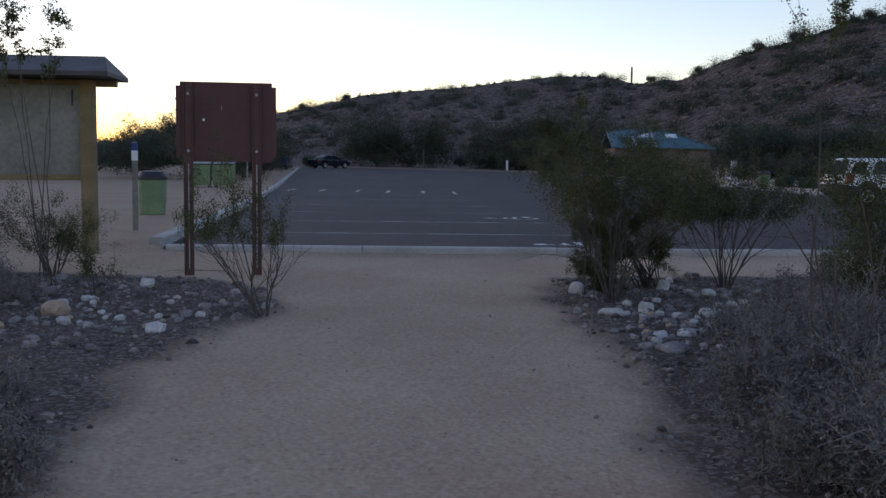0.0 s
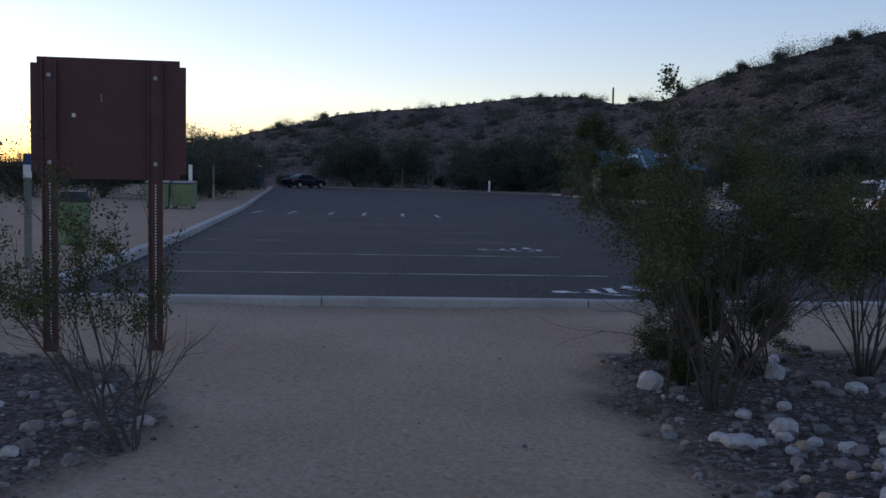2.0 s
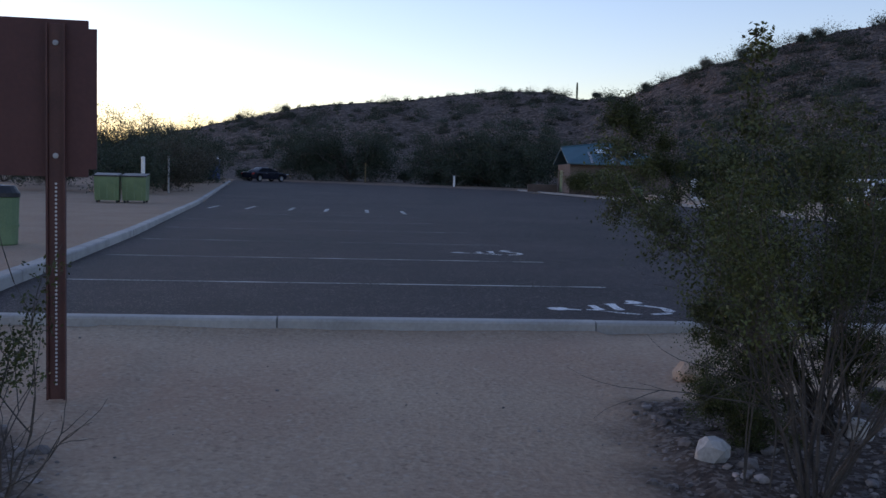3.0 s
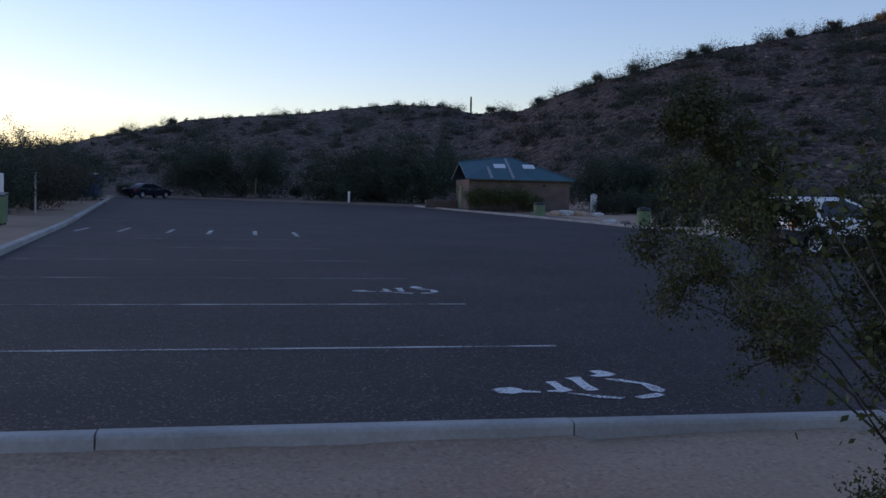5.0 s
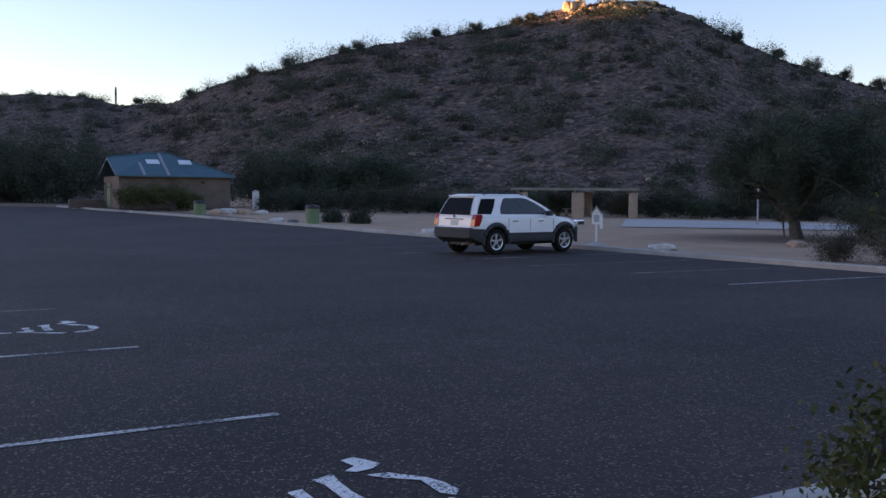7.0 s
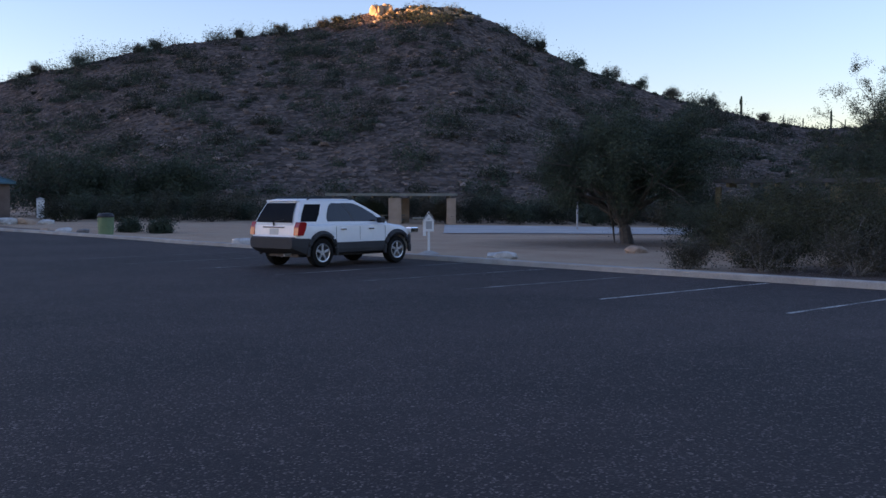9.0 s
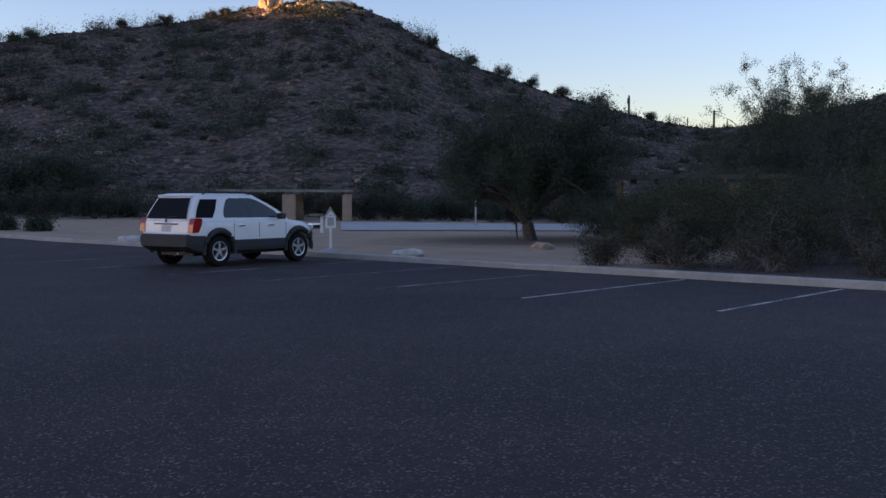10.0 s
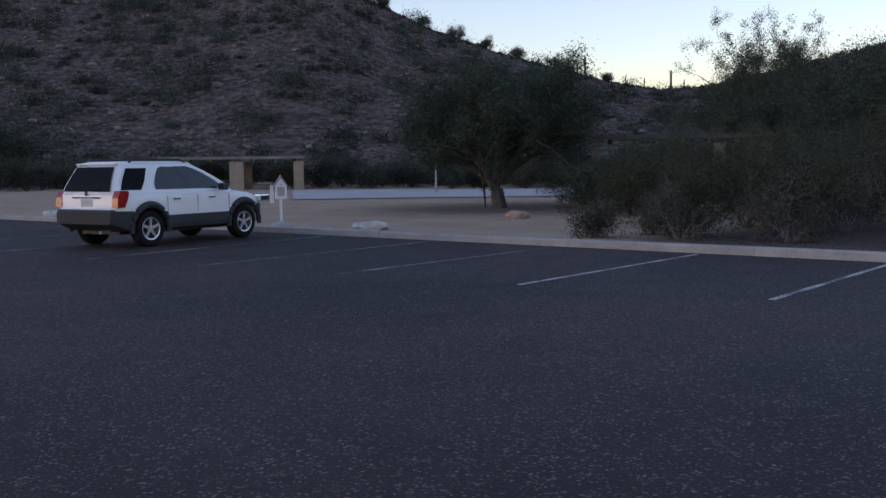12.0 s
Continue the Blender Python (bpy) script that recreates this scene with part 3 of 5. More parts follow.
def dumpster(x, y, rz):
    th = thing("dumpster", "green steel dumpster with a black lid on dirt", "dumpster", pose(x, y, 0.05, 0, 0, rz), "dumpsters")
    v = [(-0.48, -0.5, 0.1), (0.48, -0.5, 0.1), (0.48, 0.5, 0.1), (-0.48, 0.5, 0.1), (-0.5, -0.62, 1.1), (0.5, -0.62, 1.1), (0.5, 0.6, 1.2), (-0.5, 0.6, 1.2)]
    part("body", Geo().add(v, [(3, 2, 1, 0), (0, 1, 5, 4), (1, 2, 6, 5), (2, 3, 7, 6), (3, 0, 4, 7), (4, 5, 6, 7)]), M_GREEN, th)
    for k in (-0.3, 0.0, 0.3):
        part("rib", Geo().box(k - 0.03, k + 0.03, -0.60, -0.53, 0.15, 1.05, 0.008), M_GREEN, th)
    part("lid", Geo().add([(x2 * 1.04, y2 * 1.04, z2 + d) for d in (0.004, 0.06) for x2, y2, z2 in v[4:]], [(3, 2, 1, 0), (4, 5, 6, 7), (0, 1, 5, 4), (1, 2, 6, 5), (2, 3, 7, 6), (3, 0, 4, 7)]), M_BLACK, th)
    for px, py in ((-0.4, -0.4), (0.4, -0.4), (0.4, 0.4), (-0.4, 0.4)):
        part("caster", Geo().lathe([(0, -0.03), (0.05, -0.03), (0.05, 0.03), (0, 0.03)], 10, pose(px, py, 0.05, 90)), M_BLACK, th)


dumpster(-9.55, 47.6, 8)
dumpster(-8.45, 47.9, 4)


def slim_post(x, y, h, r, label, material, cap=True):
    z = ground_at(x, y)
    th = thing("post", label, "post", pose(x, y, z - 0.02), "posts")
    part("shaft", Geo().tube([(0, 0, 0), (0, 0, h)], [r, r], 8), material, th)
    if cap:
        part("cap", Geo().lathe([(r * 1.15, 0), (r * 1.15, 0.03), (0, 0.05)], 8, pose(0, 0, h)), material, th)


slim_post(-8.7, 50.5, 2.0, 0.09, "pale round post standing by the kerb", M_WHITE)
slim_post(-9.7, 62.0, 2.1, 0.06, "slim grey post on the verge", M_GALV)
slim_post(2.0, 112.6, 2.1, 0.08, "weathered brown marker post at the edge of the lot", M_KWOOD)
slim_post(10.6, 100.6, 1.05, 0.10, "short white post at the edge of the lot", M_WHITE)
slim_post(46.5, 49.3, 2.3, 0.055, "thin pale pipe post at the foot of the hill", M_GALV)


def portable_toilet():
    x, y = -13.4, 105.5
    z = ground_at(x, y)
    th = thing("portable_toilet", "blue plastic portable toilet with a white roof", "toilet", pose(x, y, z, 0, 0, -10))
    part("cabin", Geo().box(-0.56, 0.56, -0.56, 0.56, 0.08, 2.1, 0.03), M_BLUE, th)
    part("base", Geo().box(-0.6, 0.6, -0.6, 0.6, 0, 0.078), M_BLACK, th)
    part("door", Geo().box(-0.36, 0.36, -0.585, -0.563, 0.2, 1.95, 0.01), M_BLUE, th)
    part("roof", Geo().lathe([(0.84, 2.103), (0.84, 2.16), (0.4, 2.30), (0, 2.33)], 4, pose(0, 0, 0, 0, 0, 45)), M_WHITE, th, "white domed roof")
    part("vent", Geo().tube([(0.35, 0.4, 2.1), (0.35, 0.4, 2.5)], [0.05, 0.05], 8), M_WHITE, th)


portable_toilet()


def pay_station():
    """A house-shaped white box on a post, footed in concrete, with a plain white post beside it."""
    x, y = 22.7, 35.4
    z = 0.05
    th = thing("fee_box", "white house-shaped fee box on a post in a concrete footing", "fee box", pose(x, y, z, 0, 0, -38) @ Matrix.Scale(0.70, 4))
    part("footing", Geo().lathe([(0.50, -0.05), (0.46, 0.06), (0.14, 0.18), (0, 0.18)], 12), M_CONCRETE, th, "sloped concrete footing")
    part("post", Geo().box(-0.05, 0.05, -0.04, 0.04, 0.17, 1.05, 0.005), M_WHITE, th)
    part("box", Geo().prism([(-0.21, 0.0), (0.21, 0.0), (0.21, 0.48), (0.0, 0.76), (-0.21, 0.48)], -0.10, 0.10, pose(0, 0, 1.02, 90)), M_WHITE, th)
    part("notice", Geo().box(-0.13, 0.13, -0.108, -0.102, 1.12, 1.46), M_PATH, th)
    part("roof", Geo().add([(-0.27, -0.14, 1.44), (-0.27, 0.14, 1.44), (0, 0.14, 1.85), (0, -0.14, 1.85), (0.27, 0.14, 1.44), (0.27, -0.14, 1.44), (-0.27, -0.14, 1.47), (-0.27, 0.14, 1.47), (0, 0.14, 1.89), (0, -0.14, 1.89), (0.27, 0.14, 1.47), (0.27, -0.14, 1.47)],
         [(0, 1, 2, 3), (3, 2, 4, 5), (9, 8, 7, 6), (11, 10, 8, 9), (0, 3, 9, 6), (3, 5, 11, 9), (1, 7, 8, 2), (2, 8, 10, 4), (0, 6, 7, 1), (5, 4, 10, 11)]), M_PATH, th)
    part("coin_slot", Geo().box(-0.05, 0.05, -0.112, -0.102, 1.54, 1.56), M_BLACK, th)


pay_station()
th = thing("grill_stand", "small pale picnic grill on a post by the shelter", "grill", pose(33.4, 47.7, 0.04, 0, 0, -40))
part("post", Geo().box(-0.07, 0.07, -0.07, 0.07, 0, 0.80, 0.01), M_WHITE, th)
part("tray", Geo().box(-0.55, 0.09, -0.2, 0.2, 0.803, 0.90, 0.02), M_KPANEL, th)


# ---- buildings ----
def restroom():
    x, y = 22.2, 84.65
    th = thing("restroom_building", "brown block restroom with a teal metal roof and skylights", "building", pose(x, y, lot_z(y) + 0.10, 0, 0, 0) @ Matrix.Scale(0.87, 4))
    hx, hy, eave = 4.72, 2.7, 2.80
    part("wall", Geo().box(-hx, 0.2, -hy, -hy + 0.2, 0, 2.7).box(1.1, hx, -hy, -hy + 0.2, 0, 2.7).box(0.2, 1.1, -hy, -hy + 0.2, 2.12, 2.7), M_STUCCO, th)
    part("wall", Geo().box(-hx, hx, hy - 0.2, hy, 0, 2.7), M_STUCCO, th)
    part("wall", Geo().box(hx - 0.2, hx, -hy + 0.203, hy - 0.203, 0, 2.7), M_STUCCO, th)
    part("wall", Geo().box(-hx, -hx + 0.2, hy - 0.6, hy - 0.203, 0, 2.7).box(-hx, -hx + 0.2, -hy + 0.203, 0.5, 0, 2.7).box(-hx, -hx + 0.2, 0.5, hy - 0.6, 2.15, 2.7), M_STUCCO, th)
    part("door", Geo().box(-hx + 0.06, -hx + 0.12, 0.503, hy - 0.603, 0.02, 2.147, 0.01), M_GREEN, th, "green steel door")
    part("door", Geo().box(0.203, 1.097, -hy + 0.06, -hy + 0.12, 0.02, 2.117, 0.01), M_STUCCO, th, "brown painted door")
    # the roof: a hip towards the far end, a gable over the porch
    xl, xr, d, top, low = -hx - 0.38, hx + 0.3, hy + 0.55, 1.95, 1.5
    v = [(xl, -d, eave), (-1.4, -d, eave), (xr, -d, eave), (xr, d, eave), (-1.4, d, eave), (xl, d, eave), (xl, 0, eave + low), (-1.4, 0, eave + top), (0.0, 0, eave + top)]
    n = len(v)
    v += [(a, b, c - 0.13) for a, b, c in v]
    f = [(0, 1, 7, 6), (1, 2, 8, 7), (2, 3, 8), (3, 4, 7, 8), (4, 5, 6, 7)]
    f += [tuple(n + i for i in reversed(q)) for q in f]
    f += [(a, n + a, n + b, b) for a, b in ((1, 0), (2, 1), (3, 2), (4, 3), (5, 4), (6, 5), (0, 6))]
    roof = part("roof", Geo().add(v, f), M_TEAL, th)
    slope = math.degrees(math.atan2(top, d))
    for px in (-1.6, 1.15):
        part("skylight", Geo().box(-0.55, 0.55, -0.35, 0.35, 0.0, 0.06, 0.01, pose(px, -1.35, eave + top * (d - 1.35) / d + 0.01, slope, 0, 0)), M_SKYLIGHT, roof, "pale translucent skylight")
    for px, q in ((-2.75, 0.45), (-0.75, 0.0)):
        part("roof_flashing", Geo().box(-0.13, 0.13, -(d * (1 - q)) / 2 / math.cos(radians(slope)), d * (1 - q) / 2 / math.cos(radians(slope)), 0.0, 0.03, 0.0, pose(px, -d * (1 + q) / 2, eave + top * (1 - q) / 2 + 0.012, slope, 0, 0)), M_GALV, roof, "pale metal flashing strip")
    for sy in (-1, 1):
        part("hip_cap", Geo().tube([(xr, sy * d, eave + 0.02), (0, 0, eave + top + 0.01)], [0.06, 0.06], 6), M_TEAL, roof)
    part("ridge_cap", Geo().tube([(xl, 0, eave + low + 0.01), (-1.4, 0, eave + top + 0.01), (0.0, 0, eave + top + 0.01)], [0.07, 0.07, 0.07], 6), M_TEAL, roof)
    part("wall_lamp", Geo().box(2.15, 2.45, -hy - 0.12, -hy - 0.003, 2.15, 2.38, 0.02), M_BLACK, th)
    part("planter", Geo().box(-hx - 3.0, -hx - 0.1, hy - 0.4, hy, 0, 0.75, 0.03), M_STUCCO, th, "low brown block wall")
    part("sign_panel", Geo().box(-hx + 0.5, -hx + 1.1, -hy - 0.03, -hy - 0.003, 1.15, 1.5), M_WHITE, th, "small white notice")


restroom()


def shelter(x, y, z, rz, length, depth, h, label, columns, stone=None, top=None):
    th = thing("picnic_shelter", label, "shelter", pose(x, y, z, 0, 0, rz), "picnic shelters")
    part("roof", Geo().box(-length / 2, length / 2, -depth / 2, depth / 2, h, h + 0.10, 0.01), top or M_RAMADA, th, "thin flat roof slab")
    part("fascia", Geo().box(-length / 2 - 0.02, length / 2 + 0.02, -depth / 2 - 0.03, -depth / 2 - 0.003, h - 0.02, h + 0.14), top or M_KPANEL, th)
    for k in range(7):
        px = -length / 2 + 0.5 + k * (length - 1.0) / 6
        part("beam", Geo().box(px - 0.05, px + 0.05, -depth / 2, depth / 2, h - 0.16, h - 0.002), M_KWOOD, th)
    for px, py, w in columns:
        part("column", Geo().box(px - w / 2, px + w / 2, py - 0.25, py + 0.25, 0, h - 0.162, 0.02), stone or M_RAMADA, th)
    top = part("picnic_table", Geo().box(-0.9, 0.9, -0.38, 0.38, 0.70, 0.76, 0.01), M_KPANEL, th, "concrete picnic table")
    for py in (-0.68, 0.68):
        part("bench", Geo().box(-0.9, 0.9, py - 0.14, py + 0.14, 0.40, 0.45, 0.01), M_KPANEL, th)
    for px in (-0.6, 0.6):
        part("table_leg", Geo().box(px - 0.1, px + 0.1, -0.3, 0.3, 0, 0.698), M_KPANEL, th)
    return th


shelter(45.2, 64.4, 0.05, -40, 8.7, 3.4, 2.05, "low flat-roofed picnic shelter with tan block columns", ((0.23, -1.3, 0.85), (3.97, -1.3, 0.6), (0.9, 1.3, 0.6), (-3.6, -1.3, 0.75)))
shelter(38.2, 31.4, 0.05, -65, 6.2, 3.0, 2.35, "picnic shelter half hidden behind desert shrubs", ((-2.95, -1.3, 0.2), (-1.2, -1.3, 0.2), (1.2, -1.3, 0.4), (2.8, -1.3, 0.4)), M_KWOOD, M_KROOF)
shelter(-22.6, 56.6, ground_at(-22.6, 56.6), 20, 5.0, 3.0, 2.95, "small flat-roofed shelter across the lot beside the desert flats", ((-2.2, -1.2, 0.16), (2.2, -1.2, 0.16), (-2.2, 1.2, 0.16), (2.2, 1.2, 0.16)), M_PATH, M_KPANEL)
for px, py, h, w in ((28.8, 83.5, 1.3, 0.5), (30.1, 83.0, 0.9, 0.4)):
    th = thing("marker_block", "white painted square pillar by the restroom path", "pillar", pose(px, py, lot_z(py) + 0.1, 0, 0, -25), "white pillars")
    part("shaft", Geo().box(-w / 2, w / 2, -w / 2, w / 2, 0, h, 0.02), M_WHITE, th)
    part("cap", Geo().lathe([(w * 0.75, h + 0.003), (w * 0.72, h + 0.06), (0, h + 0.16)], 4, pose(0, 0, 0, 0, 0, 45)), M_PATH, th)


# ---- vehicles ----
def ring_loft(rings, close=True):
    g = Geo()
    n = len(rings[0])
    for r in rings:
        g.v += [tuple(p) for p in r]
    for i in range(len(rings) - 1):
        for k in range(n):
            q = (k + 1) % n
            g.f.append((i * n + k, i * n + q, (i + 1) * n + q, (i + 1) * n + k))
    if close:
        g.f += [tuple(reversed(range(n))), tuple((len(rings) - 1) * n + k for k in range(n))]
    return g


def make_wheel(r, w):
    """The wheel's tyre and rim, axle along y, the outer face towards -y."""
    m = pose(0, 0, 0, 90)
    tyre = Geo().lathe([(r * 0.62, w / 2), (r * 0.72, w / 2 + 0.012), (r * 0.93, w / 2), (r, w * 0.32), (r, -w * 0.32), (r * 0.93, -w / 2), (r * 0.72, -w / 2 - 0.012), (r * 0.62, -w / 2)], 32, m)
    rim = Geo().lathe([(r * 0.64, w / 2), (r * 0.62, w / 2 + 0.006), (r * 0.56, w / 2), (r * 0.52, w * 0.2), (r * 0.5, -w * 0.4)], 32, m)
    rim.lathe([(0, w / 2 - 0.01), (r * 0.13, w / 2 - 0.012), (r * 0.16, w * 0.25)], 16, m)
    for k in range(5):
        a = 2 * math.pi * k / 5 + 0.3
        rim.box(r * 0.10, r * 0.60, -0.028 * r / 0.36, 0.028 * r / 0.36, w * 0.28, w / 2 - 0.008, 0.004, m @ pose(0, 0, 0, 0, 0, math.degrees(a)) )
    return tyre, rim, Geo().lathe([(0, -w * 0.1), (r * 0.5, -w * 0.1)], 24, m)


def car(name, label, m, paint, clad, S, rack):
    """A car along +x with its wheels on z = 0. S: sizes."""
    th = thing(name, label, "car", m)
    L2, hw, belt, roof, r, xr, xf = S["half"], S["hw"], S["belt"], S["roof"], S["wheel"], S["xr"], S["xf"]
    def bottom(x):
        z = S["sill"]
        for xw in (xr, xf):
            d = abs(x - xw)
            if d < r + 0.07:
                z = max(z, r + math.sqrt((r + 0.07) ** 2 - d * d))
        if x < -L2 + 0.35:
            z = max(z, S["sill"] + 0.15 * (1 - (x + L2) / 0.35))
        if x > L2 - 0.35:
            z = max(z, S["sill"] + 0.10 * (1 - (L2 - x) / 0.35))
        return z
    tops = S["tops"]
    def ring(x, grow=0.0, cap=None):
        zb = bottom(x)
        zt = np.interp(x, [p[0] for p in tops], [p[1] for p in tops])
        e = min(x + L2, L2 - x)
        w = hw * (1 - (0.13 * max(0, 1 - e / 0.40) ** 2 if x < 0 else 0.34 * max(0, 1 - e / 0.62) ** 2)) + grow
        if cap is not None:
            zt = min(cap, zt)
        zt = max(zt, zb + 0.03)
        half = [(w - 0.10, zb), (w - 0.02, zb + 0.02), (w, zb + (zt - zb) * 0.35), (w, zb + (zt - zb) * 0.6), (w - (0.02 if cap is None else 0), zt - 0.05 if zt - zb > 0.1 else zt - 0.01), (w - (0.09 if cap is None else 0.05), zt)]
        return [(x, y, z) for y, z in half] + [(x, -y, z) for y, z in reversed(half)]
    xs = np.concatenate([np.linspace(-L2, -L2 + 0.3, 24), np.linspace(-L2 + 0.3, L2 - 0.3, 84)[1:-1], np.linspace(L2 - 0.3, L2, 8)])
    part("body", ring_loft([ring(x) for x in xs]), paint, th, smooth=True)
    if clad:
        part("cladding", ring_loft([ring(x, 0.012, 0.66 if -L2 + 0.5 < x < L2 - 0.4 else 0.78) for x in xs]).stretched(1.012), clad, th, "grey plastic lower body and bumpers")
        for xw in (xr, xf):
            for s in (-1, 1):
                arc = [(xw + (r + 0.115) * math.cos(a), s * (hw + 0.004), r + (r + 0.115) * math.sin(a)) for a in np.linspace(-0.15, math.pi + 0.15, 18)]
                part("arch_flare", Geo().tube(arc, [0.045 + 0.028 * math.sin(math.pi * i / 17) for i in range(18)], 8), clad, th, smooth=True)
    # cabin
    gb, gr = S["cab_belt"], S["cab_roof"]
    def bow(f):
        return f ** 1.4
    def cab_ring(f, z, inset=0.0):
        x0, x1 = gb[0] + (gr[0] - gb[0]) * bow(f) + inset, gb[1] + (gr[1] - gb[1]) * bow(f) - inset
        w = (hw - 0.075) + (S["roof_hw"] - (hw - 0.075)) * f - inset
        c = 0.06
        return [(x0 + c, -w, z), (x1 - c, -w, z), (x1, -w + 2.5 * c, z), (x1 + 0.03, 0, z), (x1, w - 2.5 * c, z), (x1 - c, w, z), (x0 + c, w, z), (x0, w - 2 * c, z), (x0 - 0.02, 0, z), (x0, -w + 2 * c, z)]
    zb = belt - 0.02
    rings = [cab_ring(f, zb + (roof - 0.08 - zb) * f) for f in (0, 0.2, 0.4, 0.6, 0.8, 1.0)] + [cab_ring(1.0, roof - 0.03, 0.05), cab_ring(1.0, roof, 0.16)]
    part("cabin", ring_loft(rings), paint, th, smooth=True)
    def side_pt(u, f, s):
        x0, x1 = gb[0] + (gr[0] - gb[0]) * bow(f) + 0.06, gb[1] + (gr[1] - gb[1]) * bow(f) - 0.06
        w = (hw - 0.075) + (S["roof_hw"] - (hw - 0.075)) * f + 0.005
        return (x0 + (x1 - x0) * u, s * w, zb + (roof - 0.08 - zb) * f)
    for poly in S["windows"]:
        for s in (-1, 1):
            g = Geo().add([side_pt(u, f, s) for u, f in poly], [tuple(range(len(poly))) if s < 0 else tuple(reversed(range(len(poly))))])
            part("side_window", g, M_PRIVACY if poly is S["windows"][0] or not clad else M_GLASS, th, "tinted glass")
    for s in (-1, 1) if "pillar" in S else ():
        part("door_pillar", Geo().add([side_pt(u, f, s) for u, f in S["pillar"]], [tuple(range(6)) if s < 0 else tuple(reversed(range(6)))]), M_BLACK, th, "black pillar between the doors")
    def end_win(x_belt, x_roof, f0, f1, out, nm, k, glass):
        g, n = Geo(), 7
        for i in range(n):
            f = f0 + (f1 - f0) * i / (n - 1)
            w = (hw - 0.075) + (S["roof_hw"] - (hw - 0.075)) * f - 0.13
            for y in (-w, w):
                g.v.append((x_belt + (x_roof - x_belt) * bow(f) + out, y, zb + (roof - 0.08 - zb) * f))
        g.f = [(2 * i, 2 * i + 1, 2 * i + 3, 2 * i + 2) for i in range(n - 1)]
        part(nm, g, glass, th, "dark tinted glass", smooth=True)
    end_win(gb[0], gr[0], 0.10, 0.95, -0.030, "rear_window", True, M_PRIVACY)
    end_win(gb[1], gr[1], 0.08, 0.95, 0.040, "windscreen", False, M_GLASS)
    tyre, rim, disc = make_wheel(r, 0.24)
    tm, rm, dm = tyre.mesh("tyre", M_TYRE, True), rim.mesh("rim", M_RIM), disc.mesh("brake_disc", M_BLACK)
    for xw in (xr, xf):
        for s in (-1, 1):
            wheel = part("wheel", tm, None, th)
            wheel.matrix_local = pose(xw, s * (hw - 0.115), r, 0, 0, 0 if s < 0 else 180)
            part("rim", rm, None, wheel)
            part("brake_disc", dm, None, wheel)
    TX = S["tailx"]
    for s in (-1, 1):
        y = s * (hw - 0.085)
        z0, z1 = S["tail"]
        outline = [(-TX - 0.03, z0), (-TX + 0.16, z0), (-TX + 0.24, (z0 + z1) / 2), (-TX + 0.27, z1 - 0.03), (-TX + 0.22, z1), (-TX + 0.05, z1), (-TX - 0.01, (z0 + z1) / 2 + 0.03)]
        part("tail_light", Geo().prism(outline, -0.085, 0.085, pose(0, s * (hw - 0.075), 0, 90)), M_TAIL, th, "red tail light")
        part("headlight", Geo().box(L2 - 0.32, L2 - 0.02, y - 0.12, y + 0.07, belt - 0.30, belt - 0.14, 0.03), M_CHROME, th)
        mx = gb[1] - 0.48
        part("mirror", Geo().box(mx - 0.08, mx + 0.08, s * (hw + 0.09) - 0.09, s * (hw + 0.09) + 0.09, belt - 0.0, belt + 0.15, 0.03), M_BLACK if clad else paint, th)
        for hx in S["handles"]:
            part("door_handle", Geo().box(hx - 0.10, hx + 0.10, s * (hw + 0.012) - 0.018, s * (hw + 0.012) + 0.018, belt - 0.16, belt - 0.12, 0.008), M_CHROME, th, "chrome door handle")
        for dx in S["seams"]:
            part("door_seam", Geo().box(dx - 0.004, dx + 0.004, s * hw - 0.003, s * hw + 0.003, 0.67, belt - 0.08), M_BLACK, th)
    part("number_plate", Geo().box(-TX - 0.014, -TX + 0.03, -0.17, 0.17, belt - 0.27, belt - 0.12, 0.004), M_PLATE, th)
    part("trim_bar", Geo().box(-TX - 0.028, -TX + 0.03, -0.42, 0.42, belt - 0.10, belt - 0.06, 0.008), M_CHROME, th, "chrome bar above the number plate")
    part("emblem", Geo().lathe([(0, 0.010), (0.045, 0.009), (0.045, 0)], 16, pose(-TX - 0.012, 0, belt - 0.01, 0, -90)), M_CHROME, th)
    part("wiper", Geo().tube([(gb[0] - 0.04, -0.05, belt + 0.06), (gb[0] - 0.02, -0.38, belt + 0.10)], [0.012, 0.008], 5), M_BLACK, th)
    if rack:
        for s in (-1, 1):
            y = s * (S["roof_hw"] - 0.06)
            part("roof_rail", Geo().tube([(gr[0] + 0.25, y, roof - 0.03), (gr[0] + 0.35, y, roof + 0.035), (gr[1] - 0.35, y, roof + 0.035), (gr[1] - 0.2, y, roof - 0.03)], [0.02] * 4, 6), M_BLACK, th)
        part("spoiler", Geo().box(gr[0] - 0.05, gr[0] + 0.20, -S["roof_hw"] + 0.08, S["roof_hw"] - 0.08, roof - 0.075, roof - 0.035, 0.018), paint, th)
    part("exhaust", Geo().tube([(-L2 + 0.25, -0.45, 0.34), (-L2 + 0.02, -0.45, 0.33)], [0.03, 0.03], 8), M_GALV, th)
    part("underbody", Geo().box(-L2 + 0.4, L2 - 0.4, -hw + 0.35, hw - 0.35, 0.26, S["sill"] + 0.1), M_BLACK, th)
    return th


